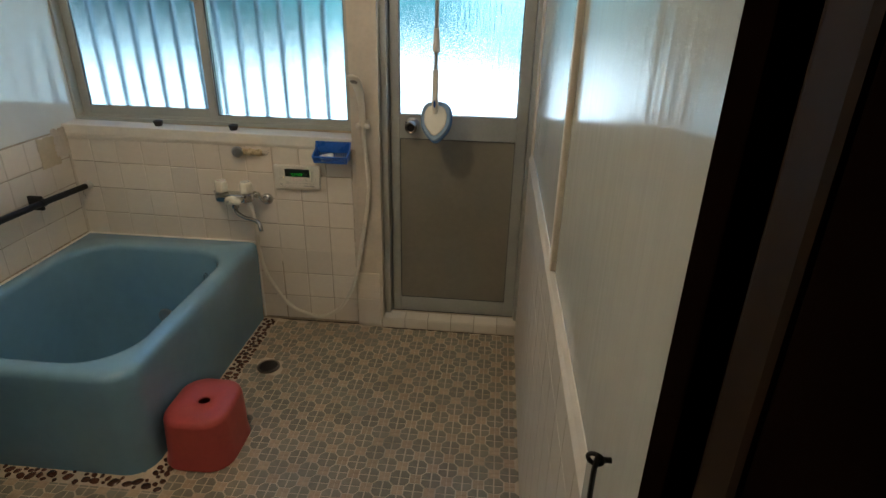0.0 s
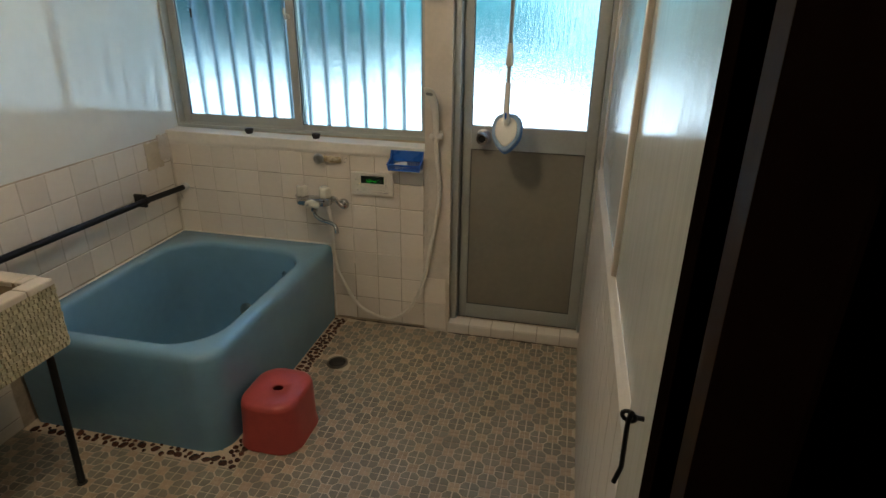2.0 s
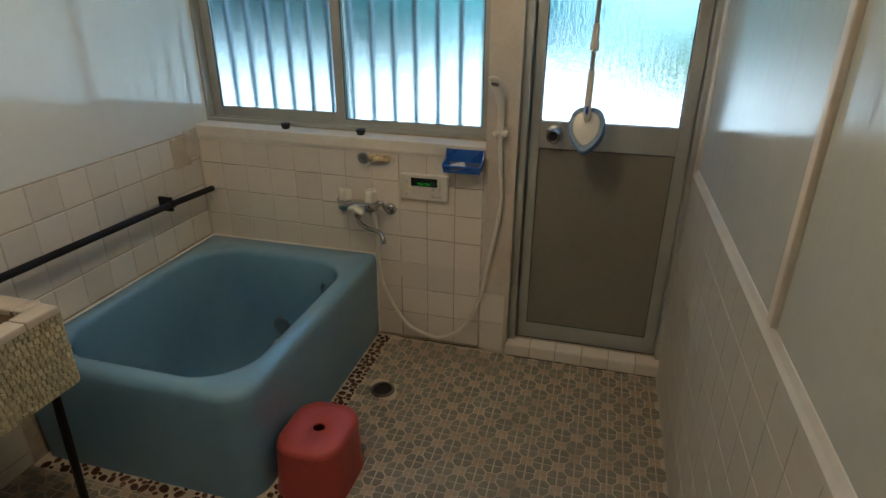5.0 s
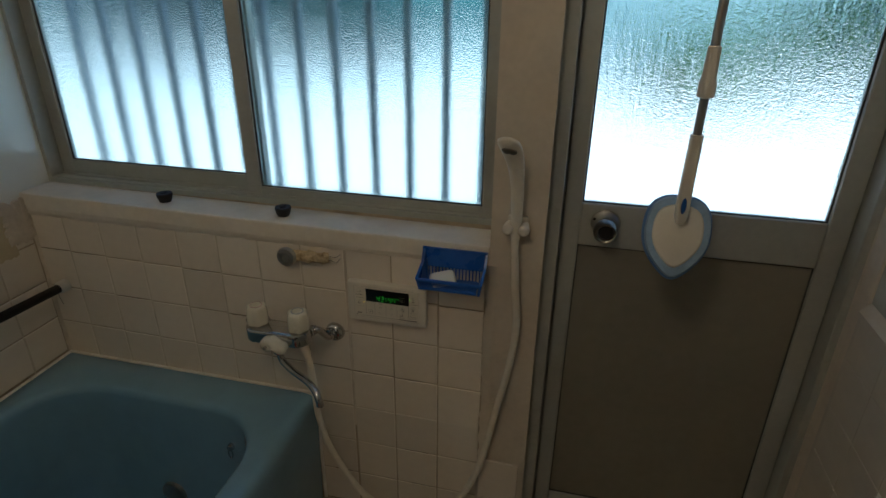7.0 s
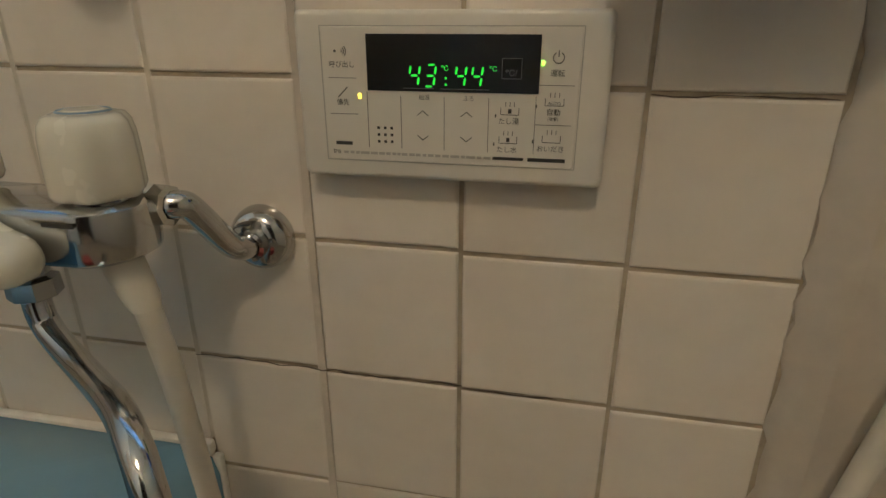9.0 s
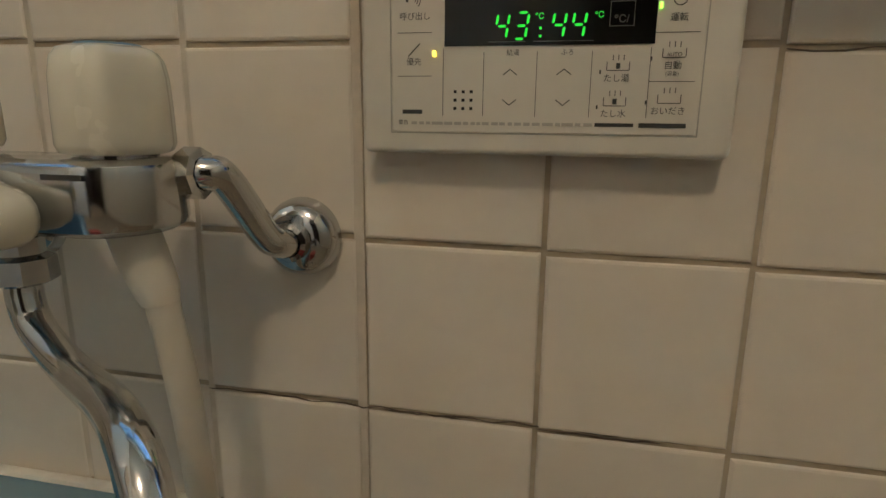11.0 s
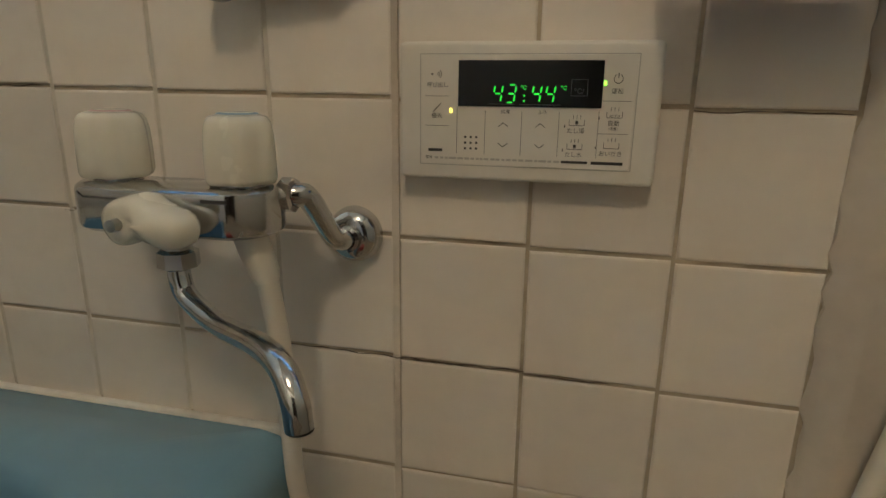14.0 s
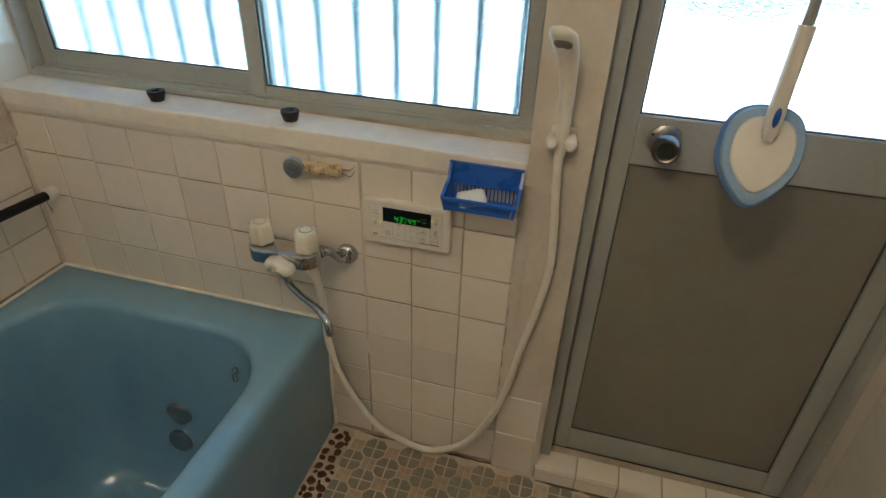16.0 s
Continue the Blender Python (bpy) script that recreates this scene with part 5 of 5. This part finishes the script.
for k in range(18):
    y1 = 2.321 - 0.1135 * k
    y0 = max(y1 - 0.1135, 0.46)
    if y1 - y0 < 0.02:
        continue
    for z1, z0 in zip(zs, zs[1:]):
        lay(wall_right, "tile", pose(XR, (y0 + y1) / 2, (z0 + z1) / 2, 0, 0, -90), tile_mesh(y1 - y0 - 0.0012, z1 - z0 - 0.0012, e=0.0009, mat=PTILE), 0.2)
x = -0.446
while x < 0.165:
    x1 = min(x + 0.1045, 0.170)
    lay(step, "tile", pose((x + x1) / 2, YB - 0.016, 0.024), tile_mesh(x1 - x - 0.003, 0.044, d=0.02, mat=TILE))
    lay(step, "tile", pose((x + x1) / 2, YB + 0.014, 0.0545, -84), tile_mesh(x1 - x - 0.003, 0.0565, mat=TILE))
    x = x1

for pts in ([(-0.44 + 0.02 * k, YB - 0.0175, 0.001) for k in range(31)], [(-0.93 + 0.02 * k, YB - 0.002, 0.001) for k in range(25)]):
    jit = [(x, y + rng.uniform(-0.002, 0.001), z) for x, y, z in pts]
    part("joint_dirt", tube(jit, [0.0006] + [rng.uniform(0.0006, 0.0034) for _ in jit[2:]] + [0.0006], 6), DIRT, floor, "black dirt in the corner joint")

# the upright joints are filled paler than the level ones
for x in COLS_X[1:8]:
    part("upright_joint", box(x - 0.0022, x + 0.0022, YB + 0.0011, YB + 0.0022, 0.392, 0.822), JOINT, wall_back)
for k in range(1, 18):
    y = 2.355 - 0.1135 * k
    part("upright_joint", box(XL - 0.0022, XL - 0.0011, y - 0.0022, y + 0.0022, 0.392 if y > TUBY else 0.004, 0.851), JOINT, wall_left)

# patterned floor: octagons in four quarters with small squares between
D, S, J = 0.1000, 0.036, 0.0015
OX, OY = -0.771, 2.2675


def octagon():
    h, s = D / 2, S / 2
    b = bmesh.new()
    for sx in (-1, 1):
        for sy in (-1, 1):
            pts = [(J, J), (h - s - J, J), (h - s - J, s - 0.5 * J), (s - 0.5 * J, h - s - J), (J, h - s - J)]
            lo = [b.verts.new((sx * x, sy * y, -0.004)) for x, y in pts]
            hi = [b.verts.new((sx * (x + (0.0008 if x < 0.01 else -0.0008)), sy * (y + (0.0008 if y < 0.01 else -0.0008)), 0.0)) for x, y in pts]
            b.faces.new(hi)
            for i in range(5):
                b.faces.new((lo[i], lo[(i + 1) % 5], hi[(i + 1) % 5], hi[i]))
    return b


def square():
    b = bmesh.new()
    q = S / 2 - J * 0.6
    for sx in (-1, 1):
        for sy in (-1, 1):
            pts = [(0.0004, 0.0004), (q, 0.0004), (q, q), (0.0004, q)]
            lo = [b.verts.new((sx * x, sy * y, -0.004)) for x, y in pts]
            hi = [b.verts.new((sx * (x + (0.0004 if x < 0.01 else -0.0008)), sy * (y + (0.0004 if y < 0.01 else -0.0008)), 0.0)) for x, y in pts]
            b.faces.new(hi)
            for i in range(4):
                b.faces.new((lo[i], lo[(i + 1) % 4], hi[(i + 1) % 4], hi[i]))
    return b


OCT, SQU = link_mesh("octagon_tile", octagon(), FTILE), link_mesh("square_tile", square(), FTAN)
far_oct, far_sq = bmesh.new(), bmesh.new()


def on_floor(x, y, r):
    if x > XR + 0.02 or y > YB - 0.012 or y < 0.32 or x < XL:
        return False
    return x > TUBX + 0.041 or y < TUBY - 0.025


for i in range(-14, 12):
    for j in range(-22, 4):
        for half in (0, 1):
            x, y = OX + (i + half / 2) * D, OY + (j + half / 2) * D
            for me, px, py, r, far in ((SQU, x, y, S * 0.3, far_sq), (OCT, x + D / 2, y, D * 0.22, far_oct)):
                if not on_floor(px, py, r) or math.hypot(px + 0.849, py - 1.986) < 0.05:
                    continue
                if py > 1.30 and px > -0.95:
                    ob = new("floor_tile" if me is OCT else "floor_inset", me)
                    ob.parent = floor
                    ob.matrix_basis = pose(px, py, rng.uniform(-0.0005, 0.0003), rng.gauss(0, 0.25), rng.gauss(0, 0.25))
                else:
                    start = len(far.verts)
                    far.from_mesh(me)
                    far.verts.ensure_lookup_table()
                    bmesh.ops.translate(far, vec=(px, py, 0), verts=far.verts[start:])
FTILE_FAR = material("grey_green_floor_tile_joined", (0.240, 0.220, 0.170), 0.35, vary=0.25, scale=30, fine=90, bump=0.2, island=0.1, stain=(0.22, 0.17, 0.12), stain_amount=0.5, stain_scale=4)
FTAN_FAR = material("tan_floor_tile_joined", (0.45, 0.33, 0.225), 0.4, vary=0.2, scale=40, fine=90, bump=0.2, island=0.1)
tagged(part("floor_tiles", far_oct, FTILE_FAR, floor), kind="stuff")
tagged(part("floor_insets", far_sq, FTAN_FAR, floor), kind="stuff")

# pebble border round the tub
bed = solo("pebble_border", box(TUBX - 0.03, TUBX + 0.056, TUBY - 0.040, YB - 0.001, -0.02, 0.0010), PMORTAR, "brown glazed pebbles set in pale mortar round the tub", "border", "structure")
part("bed", box(XL, TUBX - 0.03, TUBY - 0.040, TUBY + 0.03, -0.02, 0.0010), PMORTAR, bed)
PEB = []
for k in range(6):
    r2 = random.Random(40 + k)
    ph = [r2.uniform(0, 6.28) for _ in range(3)]
    rows = []
    for s, z in ((1.0, -0.003), (1.0, 0.0015), (0.82, 0.0042), (0.45, 0.0056)):
        rows.append([Vector((s * (1 + 0.16 * math.sin(2 * a + ph[0]) + 0.09 * math.sin(3 * a + ph[1])) * math.cos(a), s * (0.86 + 0.1 * math.sin(2 * a + ph[2])) * math.sin(a), z)) for a in [i * 6.2832 / 11 for i in range(11)]])
    PEB.append(link_mesh("pebble", skin(rows, cap0=False), PEBBLE, 50))
placed = []
r3 = random.Random(77)
for side, most in ((True, 215), (False, 85)):
    count = 0
    for n_try, (rmin, rmax) in (((900, (0.0110, 0.0150)), (3500, (0.0075, 0.0105)), (1500, (0.0055, 0.0070))) if side else ((90, (0.0140, 0.0185)), (160, (0.0100, 0.0130)), (260, (0.0065, 0.0085)))):
        for _ in range(n_try):
            if count >= most:
                break
            r = r3.uniform(rmin, rmax)
            x, y = (r3.uniform(TUBX, TUBX + 0.054), r3.uniform(TUBY + 0.03, YB - 0.02)) if side else (r3.uniform(XL + 0.02, TUBX + 0.05), r3.uniform(TUBY - 0.034, TUBY + 0.028))
            if x + r > TUBX + 0.058 or y - r < TUBY - 0.042 or (x - r < TUBX - 0.008 and y + r > TUBY + 0.014):
                continue
            if all((x - a) ** 2 + (y - c) ** 2 > (0.96 * (r + q)) ** 2 for a, c, q in placed):
                placed.append((x, y, r))
                count += 1
for k, (x, y, r) in enumerate(placed):
    ob = new("pebble", PEB[k % 6])
    ob.parent = bed
    ob.matrix_basis = pose(x, y, 0.0008, 0, 0, r3.uniform(0, 360)) @ Matrix.Diagonal((r, r, 0.8, 1))
